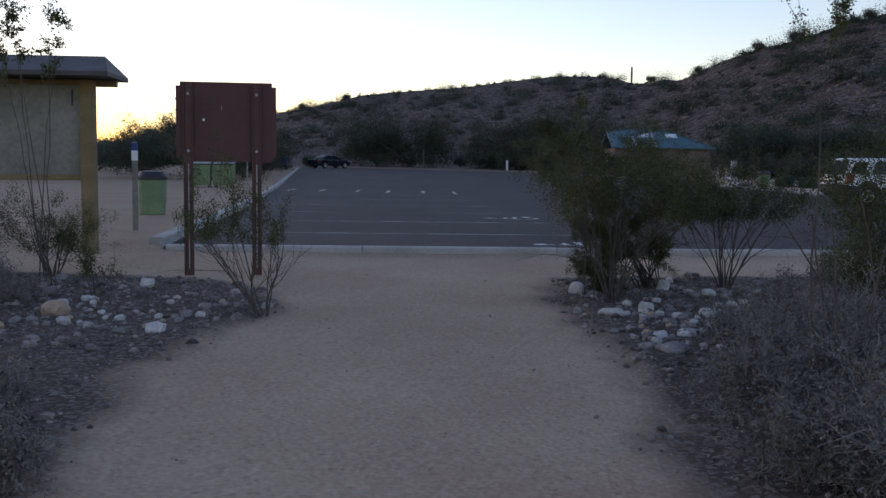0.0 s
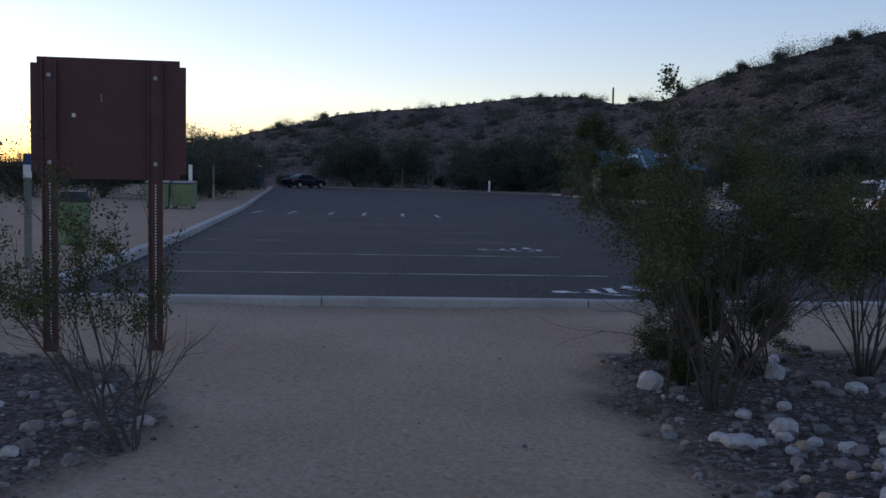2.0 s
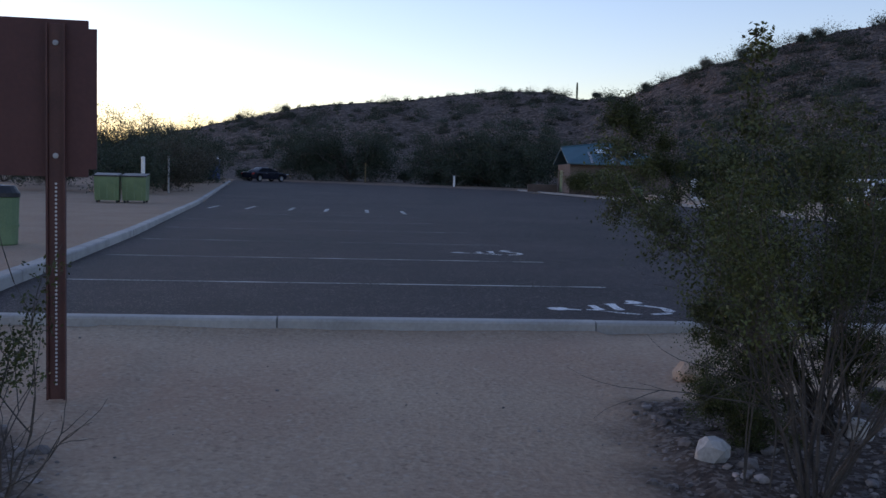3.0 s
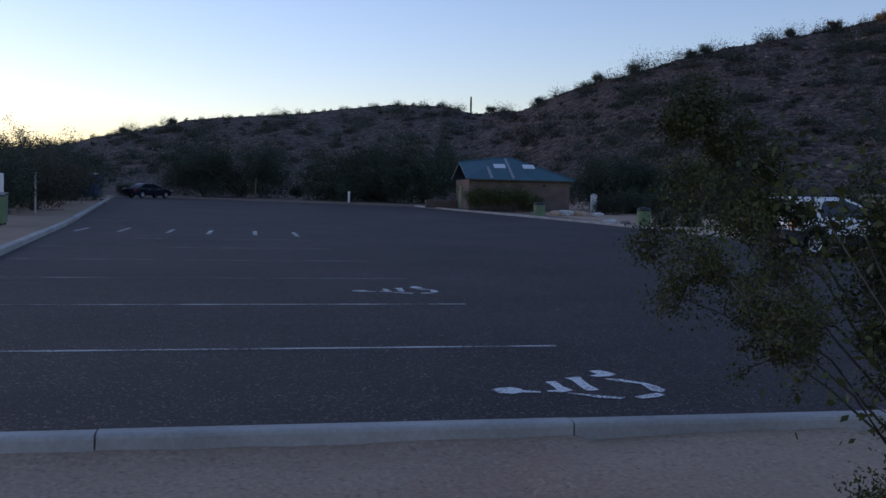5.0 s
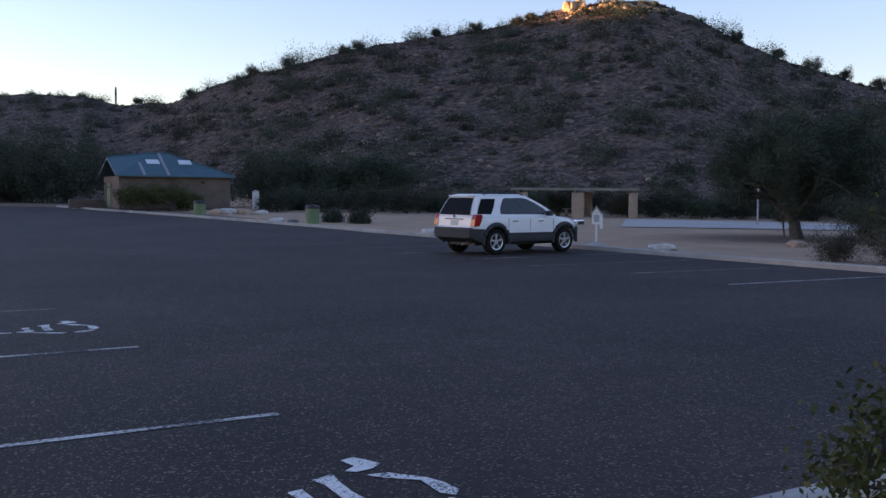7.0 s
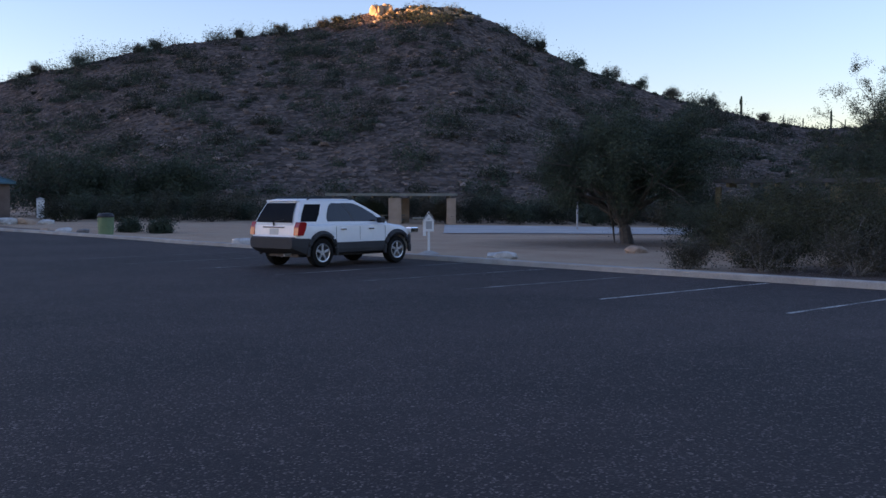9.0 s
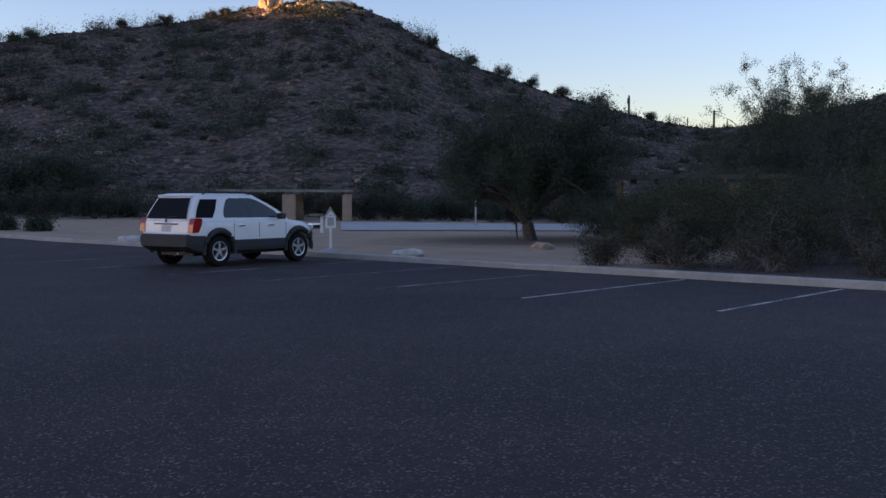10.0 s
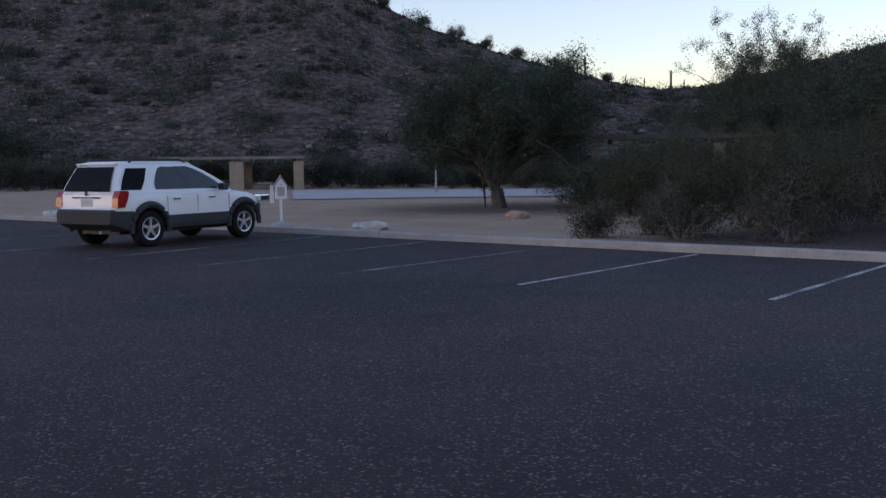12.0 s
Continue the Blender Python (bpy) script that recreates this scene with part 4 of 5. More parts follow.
SUV = dict(half=2.22, hw=0.92, belt=1.10, roof=1.73, wheel=0.37, xr=-1.33, xf=1.38, sill=0.34, roof_hw=0.68, tail=(0.82, 1.15), tailx=2.13,
           tops=[(-2.22, 0.74), (-2.185, 0.80), (-2.14, 0.81), (-2.125, 1.07), (-2.04, 1.10), (-1.0, 1.10), (0.9, 1.10), (1.15, 1.08), (1.6, 1.02), (1.9, 0.94), (2.1, 0.84), (2.22, 0.70)],
           cab_belt=(-2.12, 1.14), cab_roof=(-1.84, 0.12), handles=(-0.62, 0.38), seams=(-0.86, -0.02, 0.92),
           windows=[[(0.02, 0.14), (0.19, 0.13), (0.235, 0.45), (0.30, 0.90), (0.04, 0.90), (0.025, 0.5)],
                    [(0.312, 0.13), (0.60, 0.12), (0.628, 0.55), (0.655, 0.94), (0.50, 0.95), (0.44, 0.88), (0.385, 0.72), (0.335, 0.48), (0.312, 0.28)],
                    [(0.622, 0.12), (0.925, 0.10), (0.94, 0.2), (0.94, 0.45), (0.93, 0.7), (0.91, 0.86), (0.87, 0.95), (0.678, 0.955), (0.65, 0.55)]],
           pillar=[(0.60, 0.12), (0.622, 0.12), (0.65, 0.55), (0.678, 0.955), (0.655, 0.94), (0.628, 0.55)])
SEDAN = dict(half=2.4, hw=0.90, belt=0.95, roof=1.44, wheel=0.33, xr=-1.40, xf=1.42, sill=0.24, roof_hw=0.62, tail=(0.70, 0.88), tailx=2.36,
             tops=[(-2.4, 0.86), (-2.3, 0.96), (-1.6, 0.97), (0.9, 0.95), (1.3, 0.92), (2.1, 0.78), (2.4, 0.60)],
             cab_belt=(-1.75, 1.15), cab_roof=(-0.95, 0.25), handles=(-0.55, 0.45), seams=(-0.85, 0.05, 1.0),
             windows=[[(0.06, 0.15), (0.47, 0.13), (0.49, 0.9), (0.05, 0.9)], [(0.51, 0.13), (0.92, 0.13), (0.97, 0.9), (0.53, 0.9)]])
car("car", "white mid-size sport utility car with grey lower cladding", pose(18.50, 34.40, 0, 0, 0, 6.6), M_CARWHITE, M_CLAD, SUV, True)
car("car", "dark saloon car parked at the far end of the lot", pose(-8.4, 108.0, lot_z(108), 0, 0, 44), M_CARDARK, None, SEDAN, False)


# ---- plants ----
def grow(rng, tubes, tips, p, d, length, radius, level, spread, droop=0.0, kids=4, wander=0.25, sides=5, limit=None):
    """One limb that wanders, thins and forks; its tips carry the leaves."""
    steps = 5
    pts, rad = [Vector(p)], [radius]
    d = Vector(d).normalized()
    if limit and level < 2:
        q = [(a - b) / c for a, b, c in zip(pts[0] + d * length, limit[:3], limit[3:])]
        if q[0] ** 2 + q[1] ** 2 + q[2] ** 2 > 1:
            return
    for i in range(steps):
        d = (d + Vector(rng.normal(size=3)) * wander / steps ** 0.5 + Vector((0, 0, -droop / steps))).normalized()
        pts.append(pts[-1] + d * length / steps)
        rad.append(radius * (1 - 0.62 * (i + 1) / steps))
    tubes.tube(pts, rad, sides if level > 0 else max(3, sides - 1), cap=False)
    if level == 0:
        tips.append(pts)
        return
    for k in range(kids):
        t = 1 + int(rng.integers(1, steps))
        at = pts[t]
        q = (d + Vector(rng.normal(size=3)) * spread).normalized()
        grow(rng, tubes, tips, at, q, length * rng.uniform(0.45, 0.75), max(rad[t] * 0.65, 0.0025), level - 1, spread, droop, kids, wander, sides, limit)
    tips.append(pts[2:])


def plant(name, label, category, x, y, h, leafmat, bark=None, stems=10, spread=0.5, level=2, kids=4, leaf=(0.03, 0.014), count=6000, puff=0.06, radius=0.014, seed=1,
          lean=(0, 0), trunk=0.0, droop=0.0, z=None, group="", wander=0.3, tip_only=False, stem_len=0.44, fork=0.55, skirt=0.22, clump=22, limit=None, tri=True):
    """A desert shrub or small tree: stems from the base (or from a trunk's head), forking limbs, and leaves along the last twigs."""
    rng = np.random.default_rng(seed)
    z = ground_at(x, y) if z is None else z
    th = thing(name, label, category, pose(x, y, z - 0.03), group)
    wood, tips = Geo(), []
    base = Vector((0, 0, 0))
    if trunk:
        pts, rad, d = [Vector((0, 0, -0.1))], [radius * 1.35], Vector((lean[0] * 0.3, lean[1] * 0.3, 1))
        for i in range(4):
            d = (d + Vector(rng.normal(size=3)) * 0.12).normalized()
            pts.append(pts[-1] + d * (trunk + 0.1) / 4)
            rad.append(radius * (1.1 - 0.09 * i))
        wood.tube(pts, rad, 9)
        base = pts[-1]
        part("trunk", wood, bark or M_BARK, th)
        wood = Geo()
    for k in range(stems):
        a = 2 * math.pi * (k + rng.uniform(-0.3, 0.3)) / stems
        out = spread * rng.uniform(0.35, 1.1)
        d = Vector((math.cos(a) * out + lean[0], math.sin(a) * out + lean[1], 1))
        p = base + (Vector((math.cos(a), math.sin(a), 0)) * 0.05 if not trunk else Vector((0, 0, -rng.uniform(0, 0.3) * trunk)))
        wood = Geo()
        grow(rng, wood, tips, p, d, (h - trunk) * stem_len * rng.uniform(0.75, 1.15), radius * (0.6 if trunk else 1.0) * rng.uniform(0.7, 1.1), level, fork, droop, kids, wander, 5, limit)
        part("limb" if trunk else "stem", wood, bark or M_BARK, th)
    segs = np.array([[p[i], p[i + 1]] for p in tips for i in range(len(p) - 1)], dtype=float)
    if count:
        low = segs[:, 0, 2] > (h * skirt if not trunk else 0)
        segs = segs[low] if low.sum() > 20 else segs
        if limit:
            q = (segs[:, 1] - np.array(limit[:3])) / np.array(limit[3:])
            segs = segs[(q ** 2).sum(axis=1) < 1.05]
        knots = max(40, count // clump)
        pick = rng.integers(0, len(segs), knots)
        t = rng.random((knots, 1))
        at = segs[pick, 0] * (1 - t) + segs[pick, 1] * t
        c = at[rng.integers(0, knots, count)] + rng.normal(size=(count, 3)) * puff
        part("foliage", quad_mesh("foliage", leaves_at(c, leaf[0], leaf[1], rng, tri), leafmat, 3 if tri else 4), None, th)
    return th


def creosote(label, x, y, h, count, seed, **more):
    kw = dict(stems=11, spread=0.30, leaf=(0.020, 0.011), puff=0.04, fork=0.45, group="creosote bushes", radius=0.011, tri=False)
    kw.update(more)
    plant("creosote_bush", label, "bush", x, y, h, kw.pop("mat", M_CREOSOTE), count=count, seed=seed, **kw)


creosote("open creosote bush with dark stems beside the brown sign", -0.42, 8.35, 2.1, 9500, 11, stems=9, lean=(-0.14, -0.03), puff=0.03, spread=0.26, skirt=0.36, fork=0.36)
creosote("creosote bush with many dark stems among white rocks", 3.22, 9.15, 2.65, 33000, 12, stems=18, spread=0.30, puff=0.05, clump=50, skirt=0.36, fork=0.32)
creosote("smaller creosote bush with dark stems among white rocks", 4.85, 10.4, 2.2, 30000, 13, stems=15, spread=0.40, puff=0.045, clump=45, skirt=0.4, fork=0.38)
def arching_bush(label, x, y, tufts, seed, leaf=(0.0145, 0.008), wood_size=1.0):
    """A creosote bush whose long limbs arch out from one foot to separate leafy tufts (x, y, z, width, height, leaves)."""
    rng = np.random.default_rng(seed)
    z = ground_at(x, y)
    th = thing("creosote_bush", label, "bush", pose(x, y, z - 0.03), "creosote bushes")
    spray = []
    for tx, ty, tz, w, h, n in tufts:
        end = Vector((tx - x, ty - y, tz - z))
        for k in range(1 if n < 5000 else 2):
            goal = end + Vector(rng.normal(size=3)) * w * 0.25
            wood = Geo()
            start = Vector(rng.normal(size=3)) * 0.06
            start.z = 0
            knee = start.lerp(goal, 0.45) + Vector((rng.normal() * 0.05, rng.normal() * 0.05, 0.16 + 0.10 * goal.length))
            pts = [start.lerp(knee, t).lerp(knee.lerp(goal, t), t) + Vector(rng.normal(size=3)) * 0.012 for t in np.linspace(0, 1, 10)]
            wood.tube(pts, [0.012 * wood_size * (1 - 0.085 * i) for i in range(10)], 5)
            for i in range(20 if n > 1500 else 9):
                p = pts[7 + int(rng.integers(0, 3))]
                d = (Vector(rng.normal(size=3)) * 0.8 + (pts[-1] - pts[5]).normalized() * 0.6 + Vector((0, 0, 0.25))).normalized()
                length = w * rng.uniform(0.5, 1.05)
                q = [p, p + d * length * 0.5 + Vector(rng.normal(size=3)) * 0.02, p + d * length + Vector((0, 0, -0.05 * length)) + Vector(rng.normal(size=3)) * 0.03]
                wood.tube(q, [0.0045, 0.003, 0.0015], 3, cap=False)
                for j in range(3):
                    e = q[1].lerp(q[2], rng.random())
                    f = e + (d + Vector(rng.normal(size=3)) * 0.7).normalized() * length * 0.4
                    wood.tube([e, f], [0.002, 0.001], 3, cap=False)
                    for c in np.linspace(0.1, 1.05, max(2, n // 260)):
                        spray.append(e.lerp(f, c))
                for c in np.linspace(0.25, 1.05, max(3, n // 150)):
                    spray.append(q[0].lerp(q[2], c))
            part("limb", wood, M_BARK, th)
        m = n // 3
        c = rng.normal(size=(m // 9 + 1, 3))
        c = c / np.linalg.norm(c, axis=1)[:, None] * rng.random((len(c), 1)) ** 0.5 * np.array([w, w, h]) + np.array(end)
        spray += [Vector(p) for p in c]
    knots = np.array([tuple(p) for p in spray])
    total = int(1.9 * sum(t[5] for t in tufts))
    at = knots[rng.integers(0, len(knots), total)] + rng.normal(size=(total, 3)) * 0.022
    part("foliage", quad_mesh("foliage", leaves_at(at, leaf[0], leaf[1], rng), M_CREOSOTE), None, th)
    return th


arching_bush("tall creosote bush near the kerb with long arching limbs", 3.95, 10.45, ((2.45, 10.28, 1.40, 0.17, 0.13, 2400), (2.55, 10.55, 1.54, 0.17, 0.15, 2900), (2.72, 10.90, 1.82, 0.14, 0.16, 5500), (2.84, 11.0, 1.62, 0.13, 0.12, 3500), (2.68, 11.0, 1.40, 0.13, 0.15, 4200), (2.78, 11.02, 1.20, 0.13, 0.11, 2600),
    (3.22, 10.6, 1.36, 0.26, 0.20, 8000), (3.32, 10.35, 1.02, 0.28, 0.22, 10000), (3.05, 10.15, 0.55, 0.22, 0.24, 5000), (3.02, 10.05, 0.15, 0.20, 0.18, 4000), (3.28, 10.05, 0.12, 0.30, 0.22, 9000), (3.75, 10.2, 0.75, 0.30, 0.25, 7000), (3.95, 10.1, 0.3, 0.3, 0.3, 6000), (3.42, 10.3, 0.45, 0.30, 0.28, 9000), (3.85, 10.55, 1.25, 0.36, 0.36, 7500), (3.85, 10.7, 1.85, 0.30, 0.26, 4500), (4.35, 10.5, 0.9, 0.4, 0.5, 5000)), 14, wood_size=0.75)
arching_bush("thin pale creosote sprig rising above the bush", 2.96, 9.2, ((2.81, 9.13, 2.10, 0.07, 0.10, 190), (2.84, 9.14, 1.98, 0.08, 0.08, 190), (2.79, 9.13, 1.90, 0.08, 0.08, 170)), 22, (0.026, 0.014), 0.4)
creosote("creosote bush with small olive leaves by the notice kiosk", -3.4, 10.9, 1.45, 12000, 15, spread=0.4)
creosote("grey-green bush with fine leaves before the notice kiosk", -4.2, 9.9, 1.9, 24000, 16, spread=0.5, mat=M_SAGE, puff=0.06)
creosote("small sparse green sprig among the gravel", -2.35, 9.3, 1.05, 1800, 17, stems=5, spread=0.22, level=1, puff=0.03, radius=0.007)
creosote("tall creosote bush arching over the trail edge", 5.3, 6.8, 2.5, 40000, 18, stems=14, spread=0.42, puff=0.06)
creosote("tall creosote bush with bare arching twigs", 3.62, 4.4, 4.1, 1500, 19, stems=6, spread=0.12, kids=6, puff=0.02, skirt=0.45, clump=30, limit=(-0.05, 0, 2.72, 0.42, 0.36, 0.40))
arching_bush("tall thin creosote bush with leafy sprays at its top", -3.2, 10.1, ((-3.62, 10.0, 2.80, 0.20, 0.16, 420), (-3.35, 10.0, 3.05, 0.20, 0.18, 480), (-3.05, 10.0, 3.22, 0.20, 0.16, 420), (-2.92, 10.0, 2.92, 0.16, 0.14, 300), (-3.55, 10.1, 3.2, 0.18, 0.14, 320)), 20, (0.034, 0.018), 0.7)
for i, (x, y, h) in enumerate(((3.55, 4.9, 0.7), (4.2, 6.0, 0.75), (3.35, 3.3, 0.55), (4.6, 7.6, 0.65), (3.8, 2.3, 0.65), (4.4, 4.4, 0.9), (5.0, 5.4, 0.9), (-0.95, 3.2, 0.45), (-1.5, 4.3, 0.5), (-2.2, 5.2, 0.55), (-3.3, 8.9, 0.6), (-4.1, 9.2, 0.9), (-4.9, 9.6, 0.9), (-1.9, 2.6, 0.45), (5.6, 8.9, 0.8), (2.95, 2.2, 0.4), (-3.0, 6.4, 0.5), (3.9, 7.0, 0.4), (3.25, 4.5, 0.65), (3.75, 5.6, 0.75), (3.1, 3.5, 0.6), (4.1, 5.1, 0.85), (3.9, 3.8, 0.85), (4.5, 6.5, 0.8), (4.8, 4.6, 1.0), (3.5, 2.6, 0.7), (5.2, 3.6, 1.0), (5.9, 4.8, 1.1), (4.9, 2.9, 0.9), (6.2, 6.6, 1.0), (-2.6, 3.5, 0.6))):
    plant("dry_bush", "low grey dry bursage bush with tangled twigs", "bush", x, y, h * 1.3, M_DRYLEAF, M_TWIG, stems=30, spread=0.9, level=2, kids=4, count=5500, leaf=(0.026, 0.012), puff=0.04, radius=0.005, seed=40 + i, group="dry bushes", wander=0.5)

# shrubs along the right-hand kerb and round the second shelter
k = 0
for x, y, h, m in ((23.2, 24.6, 1.3, M_SAGE), (24.6, 25.2, 1.6, M_OLIVE), (23.6, 22.6, 1.5, M_SAGE), (25.4, 22.8, 2.3, M_OLIVE), (27.2, 24.8, 2.4, M_OLIVE), (23.9, 20.6, 1.2, M_SAGE), (26.1, 20.2, 2.2, M_OLIVE), (28.6, 21.8, 2.7, M_OLIVE),
                   (24.6, 18.4, 1.3, M_SAGE), (27.8, 17.8, 2.3, M_OLIVE), (30.4, 27.5, 2.6, M_OLIVE), (33.0, 25.5, 2.8, M_OLIVE), (31.5, 22.0, 3.0, M_OLIVE), (29.4, 18.5, 2.6, M_OLIVE), (35.0, 32.6, 1.6, M_OLIVE), (33.6, 30.2, 2.3, M_OLIVE), (35.2, 28.6, 2.4, M_OLIVE), (31.0, 29.6, 1.8, M_OLIVE), (34.2, 26.9, 2.6, M_OLIVE), (36.5, 25.5, 2.6, M_MESQUITE), (22.9, 26.3, 0.9, M_SAGE), (25.8, 15.6, 1.8, M_OLIVE), (28.4, 27.6, 2.2, M_OLIVE), (29.8, 25.0, 2.6, M_MESQUITE), (32.4, 28.2, 2.8, M_MESQUITE), (34.5, 23.4, 3.2, M_MESQUITE), (27.0, 22.6, 2.0, M_SAGE), (31.6, 31.4, 2.0, M_MESQUITE), (35.6, 31.0, 3.0, M_MESQUITE), (38.5, 27.5, 3.4, M_MESQUITE), (36.2, 34.4, 2.6, M_MESQUITE)):
    k += 1
    plant("desert_shrub", "dense olive desert shrub behind the kerb" if m is not M_SAGE else "grey-green twiggy shrub at the kerb", "bush", x, y, h * (1.2 if x < 27 else 1.35), m, stems=15, spread=0.68, level=2, kids=4, count=13000 if m is not M_SAGE else 5500, leaf=(0.055, 0.024), puff=0.10, radius=0.016, seed=60 + k, bark=None if m is not M_SAGE else M_TWIG, lean=(0.25 * math.sin(k * 2.4), 0.25 * math.cos(k * 1.7)), skirt=0.05, wander=0.5, group="kerbside shrubs")

# trees
plant("mesquite_tree", "dark mesquite tree with a low forked trunk and broad crown", "tree", 33.4, 36.0, 7.5, M_MESQUITE, trunk=0.9, stems=18, spread=0.95, level=3, kids=4, count=200000, leaf=(0.08, 0.034), puff=0.20, radius=0.24, seed=31, group="desert trees", stem_len=0.44, droop=0.02, fork=0.5, limit=(0.0, 0, 3.75, 3.9, 3.9, 3.1))
plant("palo_verde_tree", "tall palo verde tree with airy crown beyond the shelter", "tree", 57.5, 35.2, 8.8, M_PALO, trunk=1.6, stems=18, spread=0.23, level=3, kids=4, count=120000, leaf=(0.10, 0.034), puff=0.12, radius=0.24, seed=32, group="desert trees", stem_len=0.52, fork=0.5)
plant("palo_verde_tree", "low dense palo verde tree behind the second shelter", "tree", 53.0, 33.5, 6.2, M_MESQUITE, trunk=0.8, stems=13, spread=0.8, level=3, kids=4, count=90000, leaf=(0.10, 0.045), puff=0.2, radius=0.2, seed=35, group="desert trees", stem_len=0.55)
plant("mesquite_tree", "broad grey-green mesquite tree by the second shelter", "tree", 42.0, 24.2, 6.0, M_MESQUITE, trunk=0.8, stems=14, spread=0.8, level=3, kids=4, count=110000, leaf=(0.10, 0.045), puff=0.22, radius=0.24, seed=33, group="desert trees", stem_len=0.55, droop=0.15)
plant("mesquite_tree", "broad grey-green mesquite tree by the second shelter", "tree", 48.0, 27.5, 6.6, M_MESQUITE, trunk=0.8, stems=14, spread=0.8, level=3, kids=4, count=100000, leaf=(0.11, 0.05), puff=0.22, radius=0.24, seed=34, group="desert trees", stem_len=0.55, droop=0.1)
for i, (x, y, h, s) in enumerate(((0.2, 116.0, 7.6, 0.9), (-3.6, 118.0, 6.4, 0.8), (15.0, 106.5, 7.4, 0.9), (18.5, 104.5, 6.8, 0.9), (11.5, 109.0, 6.0, 0.9), (32.5, 89.0, 6.0, 0.9), (36.0, 87.5, 5.4, 0.9), (40.0, 85.0, 4.2, 0.9), (-18.0, 108.0, 6.0, 0.9), (-23.0, 112.0, 6.6, 0.9), (-14.5, 92.0, 4.8, 0.9), (-29.0, 116.0, 5.6, 0.9))):
    plant("mesquite_tree", "dark mesquite tree at the foot of the ridge", "tree", x, y, h, M_MESQUITE, trunk=0.25, stems=17, spread=s * 1.2, level=2, kids=5, count=26000, leaf=(0.18, 0.085), puff=0.36, droop=0.28, radius=0.2, seed=90 + i, group="far trees", stem_len=0.62)
for i, (x, y, h, s) in enumerate(((-11.6, 60.5, 3.6, 1.0), (-10.6, 66.0, 3.9, 0.9), (-12.6, 70.0, 4.3, 1.0), (-11.6, 76.0, 4.0, 1.0), (-13.6, 82.0, 4.6, 1.0), (-13.4, 89.0, 4.4, 1.0), (-16.5, 63.0, 4.0, 1.0), (-19.0, 72.0, 4.6, 1.0), (-15.6, 97.0, 4.8, 1.0), (-21.5, 62.0, 3.2, 1.0), (-25.0, 80.0, 4.4, 1.0))):
    plant("desert_shrub", "tall dense dark desert shrub along the verge behind the dumpsters", "bush", x, y, h, (M_MESQUITE, M_SAGE)[i % 2], stems=16, spread=s, level=2, kids=4, count=14000, leaf=(0.12, 0.055), puff=0.22, radius=0.03, seed=160 + i, group="verge shrubs", stem_len=0.55, skirt=0.04)
for i, (x, y, h) in enumerate(((18.0, 79.2, 2.6), (19.5, 79.4, 3.1), (21.0, 79.6, 2.8), (22.3, 80.0, 2.0), (23.9, 58.6, 0.6), (24.6, 56.8, 0.6), (48, 62, 2.0), (51, 58, 2.2), (54, 54, 2.0), (57, 50.5, 2.2), (45, 66, 2.0), (42, 70, 2.2), (38, 74, 2.0), (60, 46, 2.4), (34.5, 77, 2.2), (10.5, 115, 2.0), (6.5, 117, 1.8), (-11, 112, 2.0), (13, 118, 2.2), (31.0, 80.5, 1.2), (46.5, 70, 2.6), (50, 66, 2.4), (53, 62.5, 2.8), (56, 59, 2.5), (59, 55, 2.8), (62, 51, 2.6), (64.5, 47, 2.8), (36, 79, 2.4), (32.5, 84, 2.2), (66, 43, 2.8), (49, 70, 3.0), (55, 65, 2.6), (61, 57, 2.6), (40, 76, 2.6), (43.5, 73, 2.4), (68, 39, 3.0))):
    plant("desert_shrub", "rounded dark green shrub at the foot of the hill", "bush", x, y, h, M_CREOSOTE if i < 4 else M_SAGE if i % 3 == 0 else M_MESQUITE, stems=10, spread=0.8, level=2, kids=4, count=6000, leaf=(0.11, 0.05), puff=0.18, radius=0.02, seed=120 + i, group="hill foot shrubs")


def on_ridge(az, f=1.0):
    d = float(np.interp(az, DIST_AZ, DIST_R)) * f
    return CENTRE[0] + d * math.sin(radians(az)), CENTRE[1] + d * math.cos(radians(az))


# the belt of shrubs where the hill meets the flat
for i in range(46):
    az = 21.5 + 41 * i / 45 + 0.4 * math.sin(i * 2.7)
    r = 77.5 if 35 < az < 43 else 70 + 3.5 * (i % 3)
    x, y = CENTRE[0] + r * math.sin(radians(az)), CENTRE[1] + r * math.cos(radians(az))
    plant("desert_shrub", "dense dark green shrub in the belt at the hill foot", "bush", x, y, 2.1 + 0.8 * math.sin(i * 1.9) ** 2, (M_HILLBUSH, M_MESQUITE, M_SAGE)[i % 3], stems=12, spread=1.0, level=2, kids=4, count=5000, leaf=(0.12, 0.055), puff=0.2, radius=0.02, seed=300 + i, group="hill foot shrubs", skirt=0.0)

